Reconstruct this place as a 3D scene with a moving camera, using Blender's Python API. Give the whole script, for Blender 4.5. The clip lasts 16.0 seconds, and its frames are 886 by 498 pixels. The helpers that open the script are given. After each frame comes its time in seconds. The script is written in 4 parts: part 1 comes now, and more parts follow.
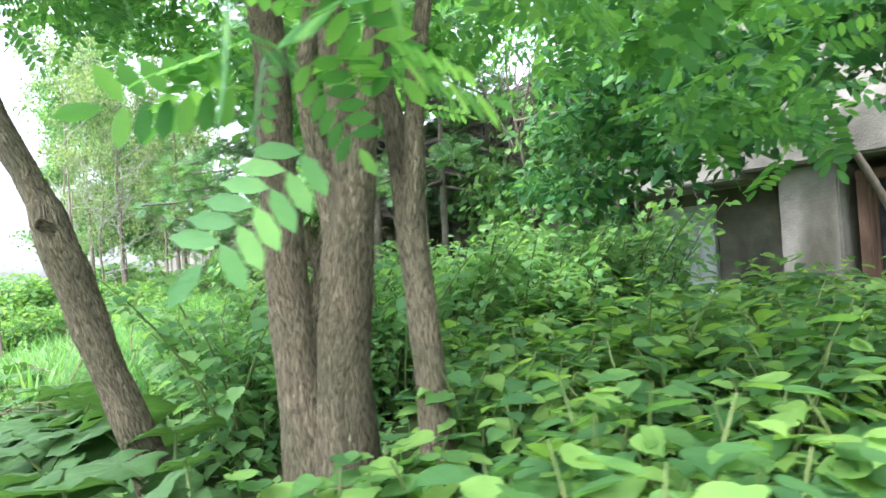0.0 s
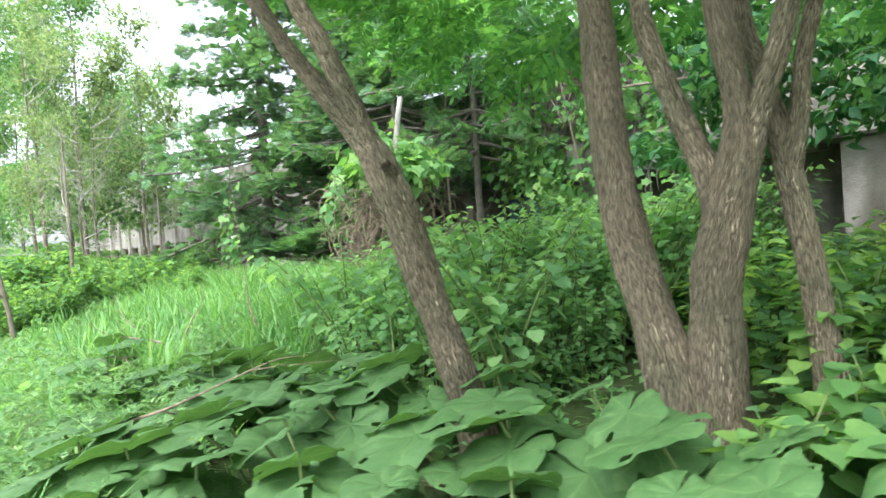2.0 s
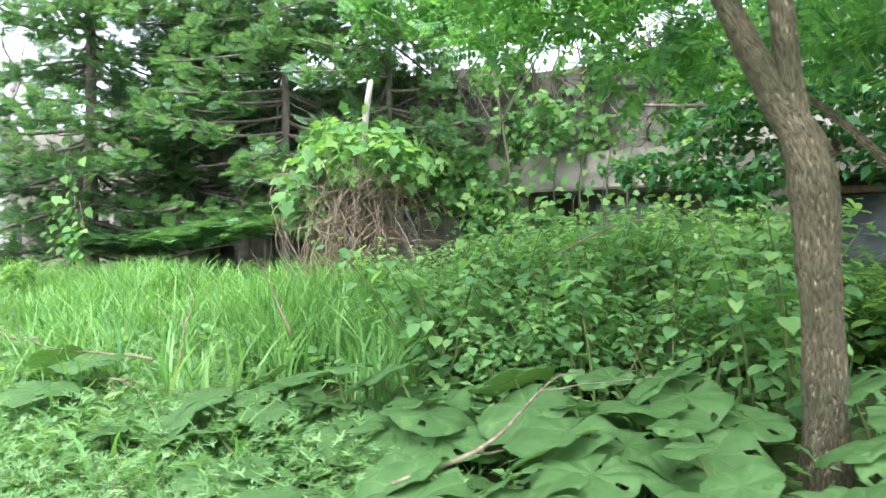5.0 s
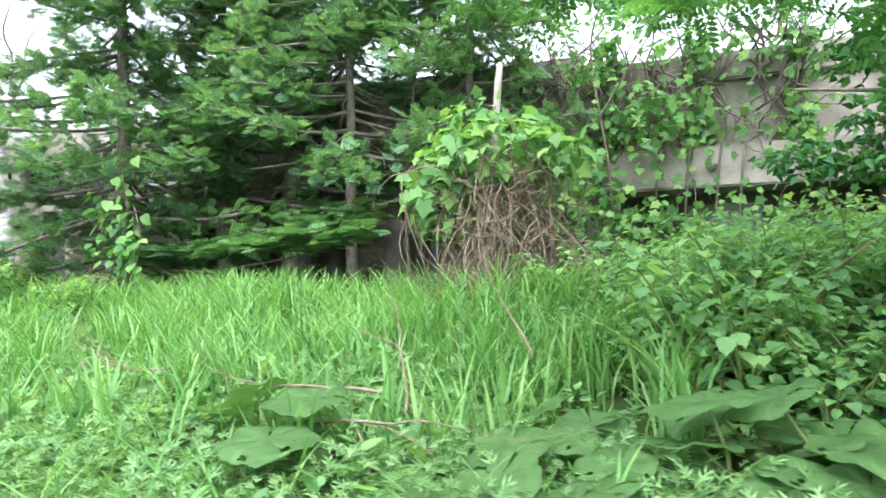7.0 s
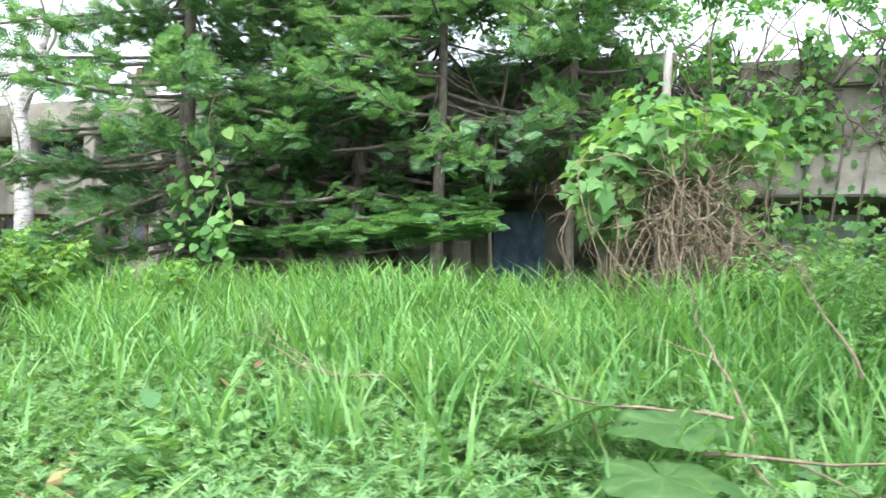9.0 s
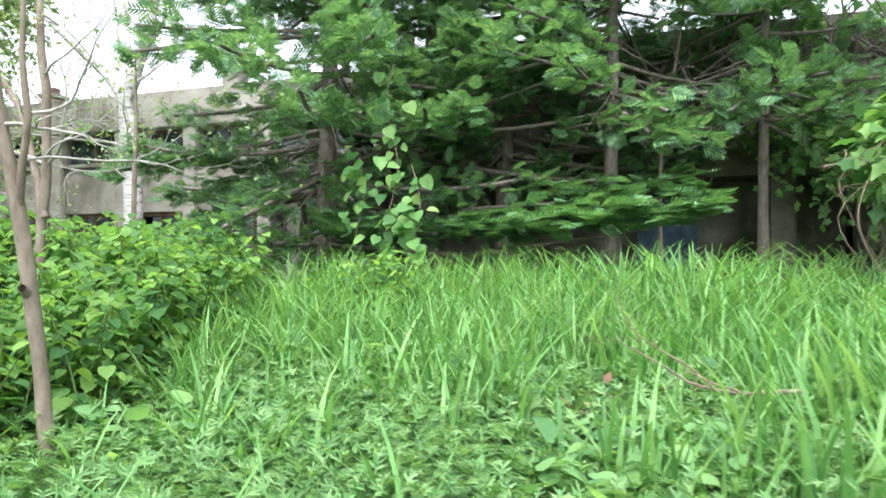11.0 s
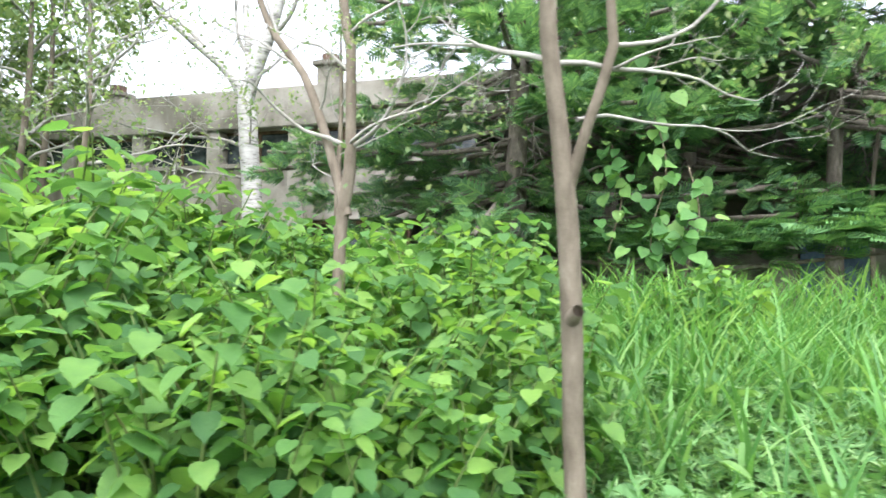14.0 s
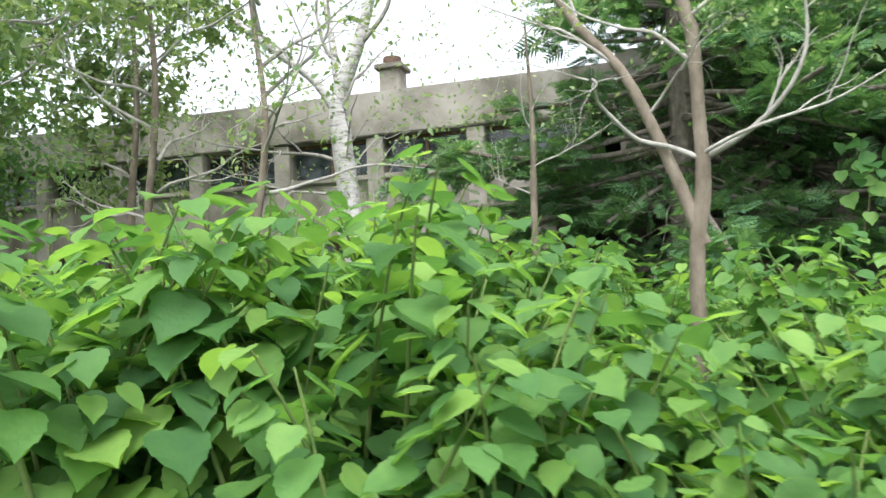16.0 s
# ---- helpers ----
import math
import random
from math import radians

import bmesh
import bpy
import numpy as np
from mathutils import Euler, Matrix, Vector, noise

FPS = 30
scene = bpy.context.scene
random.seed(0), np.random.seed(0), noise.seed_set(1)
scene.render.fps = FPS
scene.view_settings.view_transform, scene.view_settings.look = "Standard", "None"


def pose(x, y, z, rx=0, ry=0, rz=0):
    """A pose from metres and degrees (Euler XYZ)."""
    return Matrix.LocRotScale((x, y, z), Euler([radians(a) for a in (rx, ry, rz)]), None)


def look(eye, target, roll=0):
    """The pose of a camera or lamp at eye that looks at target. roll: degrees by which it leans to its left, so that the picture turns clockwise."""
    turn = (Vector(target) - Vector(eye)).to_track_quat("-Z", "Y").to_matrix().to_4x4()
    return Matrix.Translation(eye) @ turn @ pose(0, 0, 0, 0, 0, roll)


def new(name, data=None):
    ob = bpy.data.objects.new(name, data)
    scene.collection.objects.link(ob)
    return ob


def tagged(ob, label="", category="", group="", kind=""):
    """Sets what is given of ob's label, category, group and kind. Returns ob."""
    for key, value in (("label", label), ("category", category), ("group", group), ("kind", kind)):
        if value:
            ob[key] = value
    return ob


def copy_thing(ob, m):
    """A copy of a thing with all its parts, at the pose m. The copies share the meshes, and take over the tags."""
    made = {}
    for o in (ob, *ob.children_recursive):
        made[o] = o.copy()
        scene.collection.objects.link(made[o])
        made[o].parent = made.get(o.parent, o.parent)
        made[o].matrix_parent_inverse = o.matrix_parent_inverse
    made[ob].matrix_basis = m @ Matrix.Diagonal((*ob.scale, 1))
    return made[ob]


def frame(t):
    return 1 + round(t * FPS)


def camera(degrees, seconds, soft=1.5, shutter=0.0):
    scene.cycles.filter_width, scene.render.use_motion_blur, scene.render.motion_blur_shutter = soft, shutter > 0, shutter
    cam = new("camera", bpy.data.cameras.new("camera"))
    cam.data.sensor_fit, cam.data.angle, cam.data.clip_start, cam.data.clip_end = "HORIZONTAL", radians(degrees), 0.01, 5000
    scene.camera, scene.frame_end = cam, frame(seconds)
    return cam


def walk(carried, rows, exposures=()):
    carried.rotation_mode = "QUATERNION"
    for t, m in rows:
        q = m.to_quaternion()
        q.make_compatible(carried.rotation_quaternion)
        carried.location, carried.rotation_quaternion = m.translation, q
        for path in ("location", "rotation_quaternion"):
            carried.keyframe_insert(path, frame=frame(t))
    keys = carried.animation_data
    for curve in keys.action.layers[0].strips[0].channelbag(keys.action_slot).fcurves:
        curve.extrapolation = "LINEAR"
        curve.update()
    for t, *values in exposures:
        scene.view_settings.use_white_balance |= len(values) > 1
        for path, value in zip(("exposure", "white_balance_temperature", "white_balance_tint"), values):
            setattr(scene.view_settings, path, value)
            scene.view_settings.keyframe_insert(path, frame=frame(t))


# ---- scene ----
cam = camera(66.0, 16.0, 1.5, 0.3)
PATH = [
    (0, (5.93, 1.61, 1.595), (4.79, 3.252, 1.643), -3.5),
    (0.5, (5.431, 1.293, 1.614), (4.339, 2.969, 1.615), -3.6),
    (1, (5.023, 0.941, 1.607), (3.947, 2.627, 1.611), -3.7),
    (1.5, (4.525, 0.616, 1.571), (3.554, 2.364, 1.565), -3.7),
    (2, (4.041, 0.313, 1.541), (3.145, 2.101, 1.514), -4.1),
    (2.5, (3.5, 0.066, 1.488), (2.693, 1.895, 1.425), -4.2),
    (3, (2.926, -0.099, 1.487), (2.259, 1.784, 1.409), -2.6),
    (3.2, (2.716, -0.136, 1.483), (2.09, 1.762, 1.402), -1.9),
    (5.3, (0.338, 0.402, 1.497), (0.308, 2.401, 1.499), -0.5),
    (5.5, (0.113, 0.473, 1.484), (0.101, 2.473, 1.48), -0.6),
    (6, (-0.418, 0.701, 1.452), (-0.395, 2.701, 1.459), -0.9),
    (6.5, (-0.917, 1.026, 1.441), (-0.865, 3.025, 1.462), -0.9),
    (7, (-1.409, 1.287, 1.431), (-1.336, 3.285, 1.468), -1.4),
    (7.5, (-1.884, 1.538, 1.428), (-1.759, 3.534, 1.472), -1.0),
    (8, (-2.376, 1.771, 1.403), (-2.229, 3.765, 1.463), -0.4),
    (8.5, (-2.835, 1.98, 1.388), (-2.653, 3.971, 1.449), 0.7),
    (9, (-3.327, 2.168, 1.394), (-3.111, 4.156, 1.433), 1.2),
    (9.5, (-3.871, 2.318, 1.362), (-3.677, 4.308, 1.405), 0.7),
    (10, (-4.412, 2.554, 1.338), (-4.231, 4.546, 1.368), 0.1),
    (10.2, (-4.573, 2.692, 1.33), (-4.407, 4.685, 1.354), -0.2),
    (12.3, (-5.948, 4.165, 1.275), (-5.796, 6.157, 1.362), 0.2),
    (12.5, (-6.107, 4.218, 1.283), (-5.952, 6.21, 1.382), 0.3),
    (13, (-6.48, 4.295, 1.281), (-6.362, 6.288, 1.391), 0.8),
    (13.5, (-6.986, 4.465, 1.248), (-6.754, 6.448, 1.364), 0.7),
    (14, (-7.411, 4.592, 1.262), (-7.199, 6.579, 1.348), 0.9),
    (14.5, (-7.877, 4.73, 1.318), (-7.65, 6.717, 1.357), -0.6),
    (15, (-8.381, 4.922, 1.411), (-8.126, 6.905, 1.447), -2.6),
    (15.5, (-8.778, 5.223, 1.459), (-8.53, 7.206, 1.535), -2.3),
    (16, (-9.078, 5.589, 1.5), (-8.808, 7.569, 1.588), -2.6),
]
walk(cam, [(t, look(eye, target, roll)) for t, eye, target, roll in PATH], [(0.0, 2.3, 5700, 14), (2.0, 2.02, 5850, 12), (6.0, 2.05, 5850, 12), (9.0, 1.9, 5900, 12), (12.5, 1.78, 5950, 12), (14.5, 1.75, 6000, 11), (16.0, 1.42, 6100, 10)])

# ---- light ----
world = bpy.data.worlds.new("overcast_sky")
scene.world = world
world.use_nodes = True
wn = world.node_tree.nodes
wl = world.node_tree.links
sky = wn.new("ShaderNodeTexSky")
sky.sky_type, sky.sun_disc = "NISHITA", False
sky.sun_elevation, sky.sun_rotation = radians(58), radians(200)
sky.dust_density, sky.air_density = 4.0, 1.0
veil = wn.new("ShaderNodeHueSaturation")      # thin cloud takes most of the blue away
veil.inputs["Saturation"].default_value = 0.22
veil.inputs["Value"].default_value = 1.35
wl.new(sky.outputs[0], veil.inputs["Color"])
wl.new(veil.outputs[0], wn["Background"].inputs["Color"])
wn["Background"].inputs["Strength"].default_value = 0.15
sun = new("sun", bpy.data.lights.new("sun", "SUN"))
sun.data.energy, sun.data.angle, sun.data.color = 0.9, radians(30), (1.0, 0.96, 0.9)
sun.matrix_world = look((0, 0, 30), (0 - 5.0, 13.0 * 0.6, 30 - 22.0))
tagged(sun, kind="structure")

# ---- the place's own axes: u along the facade, v out from it, z up ----
BASE = Matrix(((-0.91754, -0.39765, 0, 3.26), (0.39765, -0.91754, 0, 10.68), (0, 0, 1, 0), (0, 0, 0, 1)))
rng = np.random.default_rng(7)


def nz(x, y, s=1.0, seed=0.0):
    return noise.noise(Vector((x * s, y * s, seed)))


def ground_z(u, v):
    """Height of the bank: level by the track, rising towards the facade."""
    k = min(max((9.6 - v) / 5.6, 0.0), 1.0)
    k = k * k * (3 - 2 * k)
    near = 1.0 if (-30 < u < 40 and -12 < v < 30) else 0.0
    return 0.62 * k - 0.03 + near * (0.07 * nz(u, v, 0.55, 3.0) + 0.03 * nz(u, v, 2.1, 8.0))


# ---- materials ----
def material(name):
    m = bpy.data.materials.new(name)
    m.use_nodes = True
    n, l = m.node_tree.nodes, m.node_tree.links
    return m, n, l, n["Principled BSDF"]


def ramp(n, stops):
    r = n.new("ShaderNodeValToRGB")
    while len(r.color_ramp.elements) < len(stops):
        r.color_ramp.elements.new(0.5)
    for e, (p, c) in zip(r.color_ramp.elements, stops):
        e.position, e.color = p, (*c, 1)
    return r


def leaf_material(name, stops, through_light=0.4, rough=0.5, grain=18.0):
    m, n, l, b = material(name)
    geo = n.new("ShaderNodeNewGeometry")
    tex = n.new("ShaderNodeTexNoise")
    tex.inputs["Scale"].default_value = grain
    co = n.new("ShaderNodeTexCoord")
    l.new(co.outputs["Object"], tex.inputs["Vector"])
    mix = n.new("ShaderNodeMath")
    mix.operation = "MULTIPLY_ADD"
    mix.inputs[1].default_value = 0.35
    l.new(tex.outputs["Fac"], mix.inputs[0])
    sc = n.new("ShaderNodeMath")
    sc.operation = "MULTIPLY_ADD"
    sc.inputs[1].default_value, sc.inputs[2].default_value = 0.9, -0.12
    l.new(geo.outputs["Random Per Island"], sc.inputs[0])
    l.new(sc.outputs[0], mix.inputs[2])
    r = ramp(n, [(p, (k[0] * 1.06, k[1], k[2] * 1.4)) for p, k in stops])
    l.new(mix.outputs[0], r.inputs[0])
    l.new(r.outputs[0], b.inputs["Base Color"])
    b.inputs["Roughness"].default_value = rough
    b.inputs["Specular IOR Level"].default_value = 0.22
    bump = n.new("ShaderNodeBump")
    bump.inputs["Strength"].default_value, bump.inputs["Distance"].default_value = 0.35, 0.01
    fine = n.new("ShaderNodeTexNoise")
    fine.inputs["Scale"].default_value = 90
    l.new(co.outputs["Object"], fine.inputs["Vector"])
    l.new(fine.outputs["Fac"], bump.inputs["Height"])
    l.new(bump.outputs[0], b.inputs["Normal"])
    tr = n.new("ShaderNodeBsdfTranslucent")
    warm = n.new("ShaderNodeMix")
    warm.data_type, warm.blend_type = "RGBA", "MULTIPLY"
    warm.inputs[0].default_value = 1.0
    warm.inputs[7].default_value = (1.5, 1.5, 0.75, 1)
    l.new(r.outputs[0], warm.inputs[6])
    l.new(warm.outputs[2], tr.inputs["Color"])
    mx = n.new("ShaderNodeMixShader")
    mx.inputs[0].default_value = through_light
    l.new(b.outputs[0], mx.inputs[1])
    l.new(tr.outputs[0], mx.inputs[2])
    l.new(mx.outputs[0], n["Material Output"].inputs["Surface"])
    return m


def rough_material(name, stops, scale=(4, 4, 4), detail=8.0, rough=0.9, bump_scale=30.0, bump=0.4, dist=0.02, stain=None):
    """A rough surface: large blotches over fine grain, with relief; stain: a second colour in streaks that run down."""
    m, n, l, b = material(name)
    co = n.new("ShaderNodeTexCoord")
    mp = n.new("ShaderNodeMapping")
    mp.inputs["Scale"].default_value = scale
    l.new(co.outputs["Object"], mp.inputs["Vector"])
    t = n.new("ShaderNodeTexNoise")
    t.inputs["Scale"].default_value, t.inputs["Detail"].default_value, t.inputs["Roughness"].default_value = 1.0, detail, 0.65
    l.new(mp.outputs[0], t.inputs["Vector"])
    r = ramp(n, stops)
    l.new(t.outputs["Fac"], r.inputs[0])
    colour = r.outputs[0]
    if stain:
        ms = n.new("ShaderNodeMapping")
        ms.inputs["Scale"].default_value = (1.3, 1.3, 0.6)
        l.new(co.outputs["Object"], ms.inputs["Vector"])
        ts = n.new("ShaderNodeTexNoise")
        ts.inputs["Scale"].default_value, ts.inputs["Detail"].default_value = 1.0, 6.0
        l.new(ms.outputs[0], ts.inputs["Vector"])
        rs = ramp(n, [(0.48, (0, 0, 0)), (0.66, (1, 1, 1))])
        l.new(ts.outputs["Fac"], rs.inputs[0])
        mx = n.new("ShaderNodeMix")
        mx.data_type = "RGBA"
        mx.inputs[7].default_value = (*stain, 1)
        l.new(rs.outputs[0], mx.inputs[0])
        l.new(colour, mx.inputs[6])
        colour = mx.outputs[2]
    l.new(colour, b.inputs["Base Color"])
    b.inputs["Roughness"].default_value = rough
    b.inputs["Specular IOR Level"].default_value = 0.2
    t2 = n.new("ShaderNodeTexNoise")
    t2.inputs["Scale"].default_value, t2.inputs["Detail"].default_value = bump_scale, 6.0
    l.new(mp.outputs[0] if bump_scale < 12 else co.outputs["Object"], t2.inputs["Vector"])
    bp = n.new("ShaderNodeBump")
    bp.inputs["Strength"].default_value, bp.inputs["Distance"].default_value = bump, dist
    l.new(t2.outputs["Fac"], bp.inputs["Height"])
    l.new(bp.outputs[0], b.inputs["Normal"])
    return m


def veined_leaf_material(*args):
    """A round leaf whose pale ribs fan out from its stalk, each unit leaf centred on its own origin."""
    m = leaf_material(*args)
    n, l = m.node_tree.nodes, m.node_tree.links
    b, out = n["Principled BSDF"], n["Principled BSDF"].inputs["Base Color"].links[0].from_socket
    co = n.new("ShaderNodeTexCoord")
    wob = n.new("ShaderNodeTexNoise")
    wob.inputs["Scale"].default_value = 2.2
    l.new(co.outputs["Object"], wob.inputs["Vector"])
    xyz = n.new("ShaderNodeSeparateXYZ")
    l.new(co.outputs["Object"], xyz.inputs[0])
    ang = n.new("ShaderNodeMath")
    ang.operation = "ARCTAN2"
    l.new(xyz.outputs[1], ang.inputs[0])
    l.new(xyz.outputs[0], ang.inputs[1])
    bent = n.new("ShaderNodeMath")
    bent.operation = "MULTIPLY_ADD"
    bent.inputs[1].default_value = 0.9
    l.new(wob.outputs["Fac"], bent.inputs[0])
    l.new(ang.outputs[0], bent.inputs[2])
    fan = n.new("ShaderNodeMath")
    fan.operation = "MULTIPLY"
    fan.inputs[1].default_value = 7.0
    l.new(bent.outputs[0], fan.inputs[0])
    rib = n.new("ShaderNodeMath")
    rib.operation = "COSINE"
    l.new(fan.outputs[0], rib.inputs[0])
    r = ramp(n, [(0.86, (0, 0, 0)), (0.99, (1, 1, 1))])
    l.new(rib.outputs[0], r.inputs[0])
    blotch = ramp(n, [(0.3, (0.75, 0.8, 0.7)), (0.7, (1.25, 1.15, 1.2))])
    l.new(wob.outputs["Fac"], blotch.inputs[0])
    mul = n.new("ShaderNodeMix")
    mul.data_type, mul.blend_type = "RGBA", "MULTIPLY"
    mul.inputs[0].default_value = 1.0
    l.new(out, mul.inputs[6])
    l.new(blotch.outputs[0], mul.inputs[7])
    pale = n.new("ShaderNodeMix")
    pale.data_type = "RGBA"
    pale.inputs[7].default_value = (0.19, 0.31, 0.1, 1)
    half = n.new("ShaderNodeMath")
    half.operation = "MULTIPLY"
    half.inputs[1].default_value = 0.3
    l.new(r.outputs[0], half.inputs[0])
    l.new(half.outputs[0], pale.inputs[0])
    l.new(mul.outputs[2], pale.inputs[6])
    l.new(pale.outputs[2], b.inputs["Base Color"])
    rel = n.new("ShaderNodeBump")
    rel.inputs["Strength"].default_value, rel.inputs["Distance"].default_value = 0.2, 0.02
    rel.invert = True
    l.new(rib.outputs[0], rel.inputs["Height"])
    l.new(b.inputs["Normal"].links[0].from_socket, rel.inputs["Normal"])
    l.new(rel.outputs[0], b.inputs["Normal"])
    return m


KNOT = leaf_material("knotweed_leaf", [(0.0, (0.052, 0.135, 0.036)), (0.5, (0.108, 0.235, 0.048)), (0.95, (0.225, 0.385, 0.066))], 0.5)
SHRUB = leaf_material("shrub_leaf", [(0.0, (0.1, 0.225, 0.07)), (0.6, (0.175, 0.345, 0.095)), (1.0, (0.25, 0.43, 0.11))], 0.5)
BURR = veined_leaf_material("butterbur_leaf", [(0.0, (0.036, 0.095, 0.023)), (0.6, (0.065, 0.148, 0.032)), (1.0, (0.125, 0.22, 0.042))], 0.32, 0.6, 9.0)
GRASS = leaf_material("grass_blade", [(0.0, (0.066, 0.172, 0.036)), (0.6, (0.13, 0.295, 0.058)), (1.0, (0.25, 0.41, 0.11))], 0.42, 0.45)
WEED = leaf_material("weed_leaf", [(0.0, (0.075, 0.175, 0.045)), (0.6, (0.15, 0.295, 0.075)), (1.0, (0.25, 0.39, 0.12))], 0.4)
CANOPY = leaf_material("canopy_leaf", [(0.0, (0.05, 0.15, 0.035)), (0.6, (0.1, 0.245, 0.05)), (1.0, (0.18, 0.36, 0.07))], 0.5)
DEEP = leaf_material("deep_green_leaf", [(0.0, (0.028, 0.1, 0.03)), (0.6, (0.06, 0.17, 0.042)), (1.0, (0.14, 0.3, 0.06))], 0.42)
FIRNEW = leaf_material("young_fir_needle", [(0.0, (0.06, 0.15, 0.05)), (0.6, (0.11, 0.24, 0.065)), (1.0, (0.18, 0.33, 0.09))], 0.3)
VINE = leaf_material("vine_leaf", [(0.0, (0.06, 0.16, 0.035)), (0.6, (0.12, 0.265, 0.055)), (1.0, (0.24, 0.4, 0.085))], 0.42)
FIR = leaf_material("fir_needle", [(0.0, (0.068, 0.15, 0.058)), (0.6, (0.112, 0.228, 0.078)), (0.92, (0.18, 0.325, 0.098))], 0.4, 0.55)
PALE = leaf_material("young_leaf", [(0.0, (0.09, 0.16, 0.05)), (0.6, (0.19, 0.28, 0.09)), (1.0, (0.3, 0.38, 0.14))], 0.45)
FAR = leaf_material("grove_leaf", [(0.0, (0.07, 0.17, 0.05)), (0.6, (0.15, 0.29, 0.08)), (1.0, (0.26, 0.4, 0.13))], 0.5)
REDDISH = leaf_material("bronze_leaf", [(0.0, (0.12, 0.06, 0.035)), (0.6, (0.2, 0.13, 0.05)), (1.0, (0.25, 0.25, 0.07))], 0.35)
LITTER = leaf_material("dry_leaf", [(0.0, (0.12, 0.075, 0.04)), (0.6, (0.24, 0.17, 0.09)), (1.0, (0.36, 0.29, 0.17))], 0.15, 0.8)
SOIL = rough_material("leafy_soil", [(0.3, (0.03, 0.05, 0.015)), (0.55, (0.06, 0.09, 0.025)), (0.75, (0.12, 0.11, 0.06))], (3, 3, 3), bump_scale=40, bump=0.8)


def bark_material(name):
    """Long plates of bark parted by dark furrows."""
    m, n, l, b = material(name)
    co = n.new("ShaderNodeTexCoord")
    gr = n.new("ShaderNodeAttribute")
    gr.attribute_name = "grain"
    wob = n.new("ShaderNodeTexNoise")
    wob.inputs["Scale"].default_value = 5.0
    l.new(gr.outputs["Vector"], wob.inputs["Vector"])
    add = n.new("ShaderNodeVectorMath")
    add.operation = "MULTIPLY_ADD"
    add.inputs[1].default_value = (.022, .022, .022)
    l.new(wob.outputs["Color"], add.inputs[0])
    l.new(gr.outputs["Vector"], add.inputs[2])
    mp = n.new("ShaderNodeMapping")
    mp.inputs["Scale"].default_value = (30, 30, 2.2)
    l.new(add.outputs[0], mp.inputs["Vector"])
    vo = n.new("ShaderNodeTexVoronoi")
    vo.feature = "DISTANCE_TO_EDGE"
    l.new(mp.outputs[0], vo.inputs["Vector"])
    fine = n.new("ShaderNodeTexNoise")
    fine.inputs["Scale"].default_value, fine.inputs["Detail"].default_value = 1.2, 3.0
    l.new(mp.outputs[0], fine.inputs["Vector"])
    big = n.new("ShaderNodeTexNoise")
    big.inputs["Scale"].default_value = 3.0
    l.new(co.outputs["Object"], big.inputs["Vector"])
    r1 = ramp(n, [(0.0, (0.055, 0.046, 0.03)), (0.08, (0.18, 0.15, 0.1)), (0.24, (0.42, 0.365, 0.255))])
    l.new(vo.outputs["Distance"], r1.inputs[0])
    r2 = ramp(n, [(0.3, (0.8, 0.8, 0.78)), (0.7, (1.12, 1.1, 1.08))])
    l.new(fine.outputs["Fac"], r2.inputs[0])
    r3 = ramp(n, [(0.3, (0.8, 0.85, 0.75)), (0.7, (1.15, 1.1, 1.05))])
    l.new(big.outputs["Fac"], r3.inputs[0])
    colour = r1.outputs[0]
    for r in (r2, r3):
        mx = n.new("ShaderNodeMix")
        mx.data_type, mx.blend_type = "RGBA", "MULTIPLY"
        mx.inputs[0].default_value = 1.0
        l.new(colour, mx.inputs[6])
        l.new(r.outputs[0], mx.inputs[7])
        colour = mx.outputs[2]
    l.new(colour, b.inputs["Base Color"])
    b.inputs["Roughness"].default_value = 0.95
    b.inputs["Specular IOR Level"].default_value = 0.15
    sm = n.new("ShaderNodeMath")
    sm.operation = "MULTIPLY_ADD"
    sm.inputs[1].default_value = 0.2
    l.new(fine.outputs["Fac"], sm.inputs[0])
    l.new(vo.outputs["Distance"], sm.inputs[2])
    bp = n.new("ShaderNodeBump")
    bp.inputs["Strength"].default_value, bp.inputs["Distance"].default_value = 1.0, 0.05
    l.new(sm.outputs[0], bp.inputs["Height"])
    l.new(bp.outputs[0], b.inputs["Normal"])
    return m


BARK = bark_material("furrowed_bark")
GREYBARK = rough_material("smooth_grey_bark", [(0.3, (0.1, 0.08, 0.058)), (0.6, (0.2, 0.165, 0.125)), (0.8, (0.32, 0.28, 0.225))], (14, 14, 5), 7.0, 0.9, 60, 0.4, 0.01)
PALEBARK = rough_material("pale_grey_twig", [(0.3, (0.2, 0.185, 0.16)), (0.6, (0.37, 0.35, 0.31)), (0.8, (0.5, 0.48, 0.44))], (14, 14, 5), 6.0, 0.9, 60, 0.3, 0.01)
WHITEBARK = rough_material("white_birch_bark", [(0.34, (0.1, 0.09, 0.08)), (0.46, (0.42, 0.4, 0.37)), (0.7, (0.62, 0.6, 0.57))], (5, 5, 22), 7.0, 0.8, 50, 0.3, 0.01)
FIRBARK = rough_material("fir_bark", [(0.3, (0.09, 0.075, 0.06)), (0.6, (0.19, 0.165, 0.135)), (0.8, (0.27, 0.25, 0.22))], (18, 18, 8), 7.0, 0.95, 40, 0.6, 0.02)
DEAD = rough_material("dead_stem", [(0.3, (0.1, 0.075, 0.05)), (0.6, (0.22, 0.175, 0.12)), (0.8, (0.42, 0.36, 0.28))], (20, 20, 20), 5.0, 0.95, 60, 0.4, 0.01)
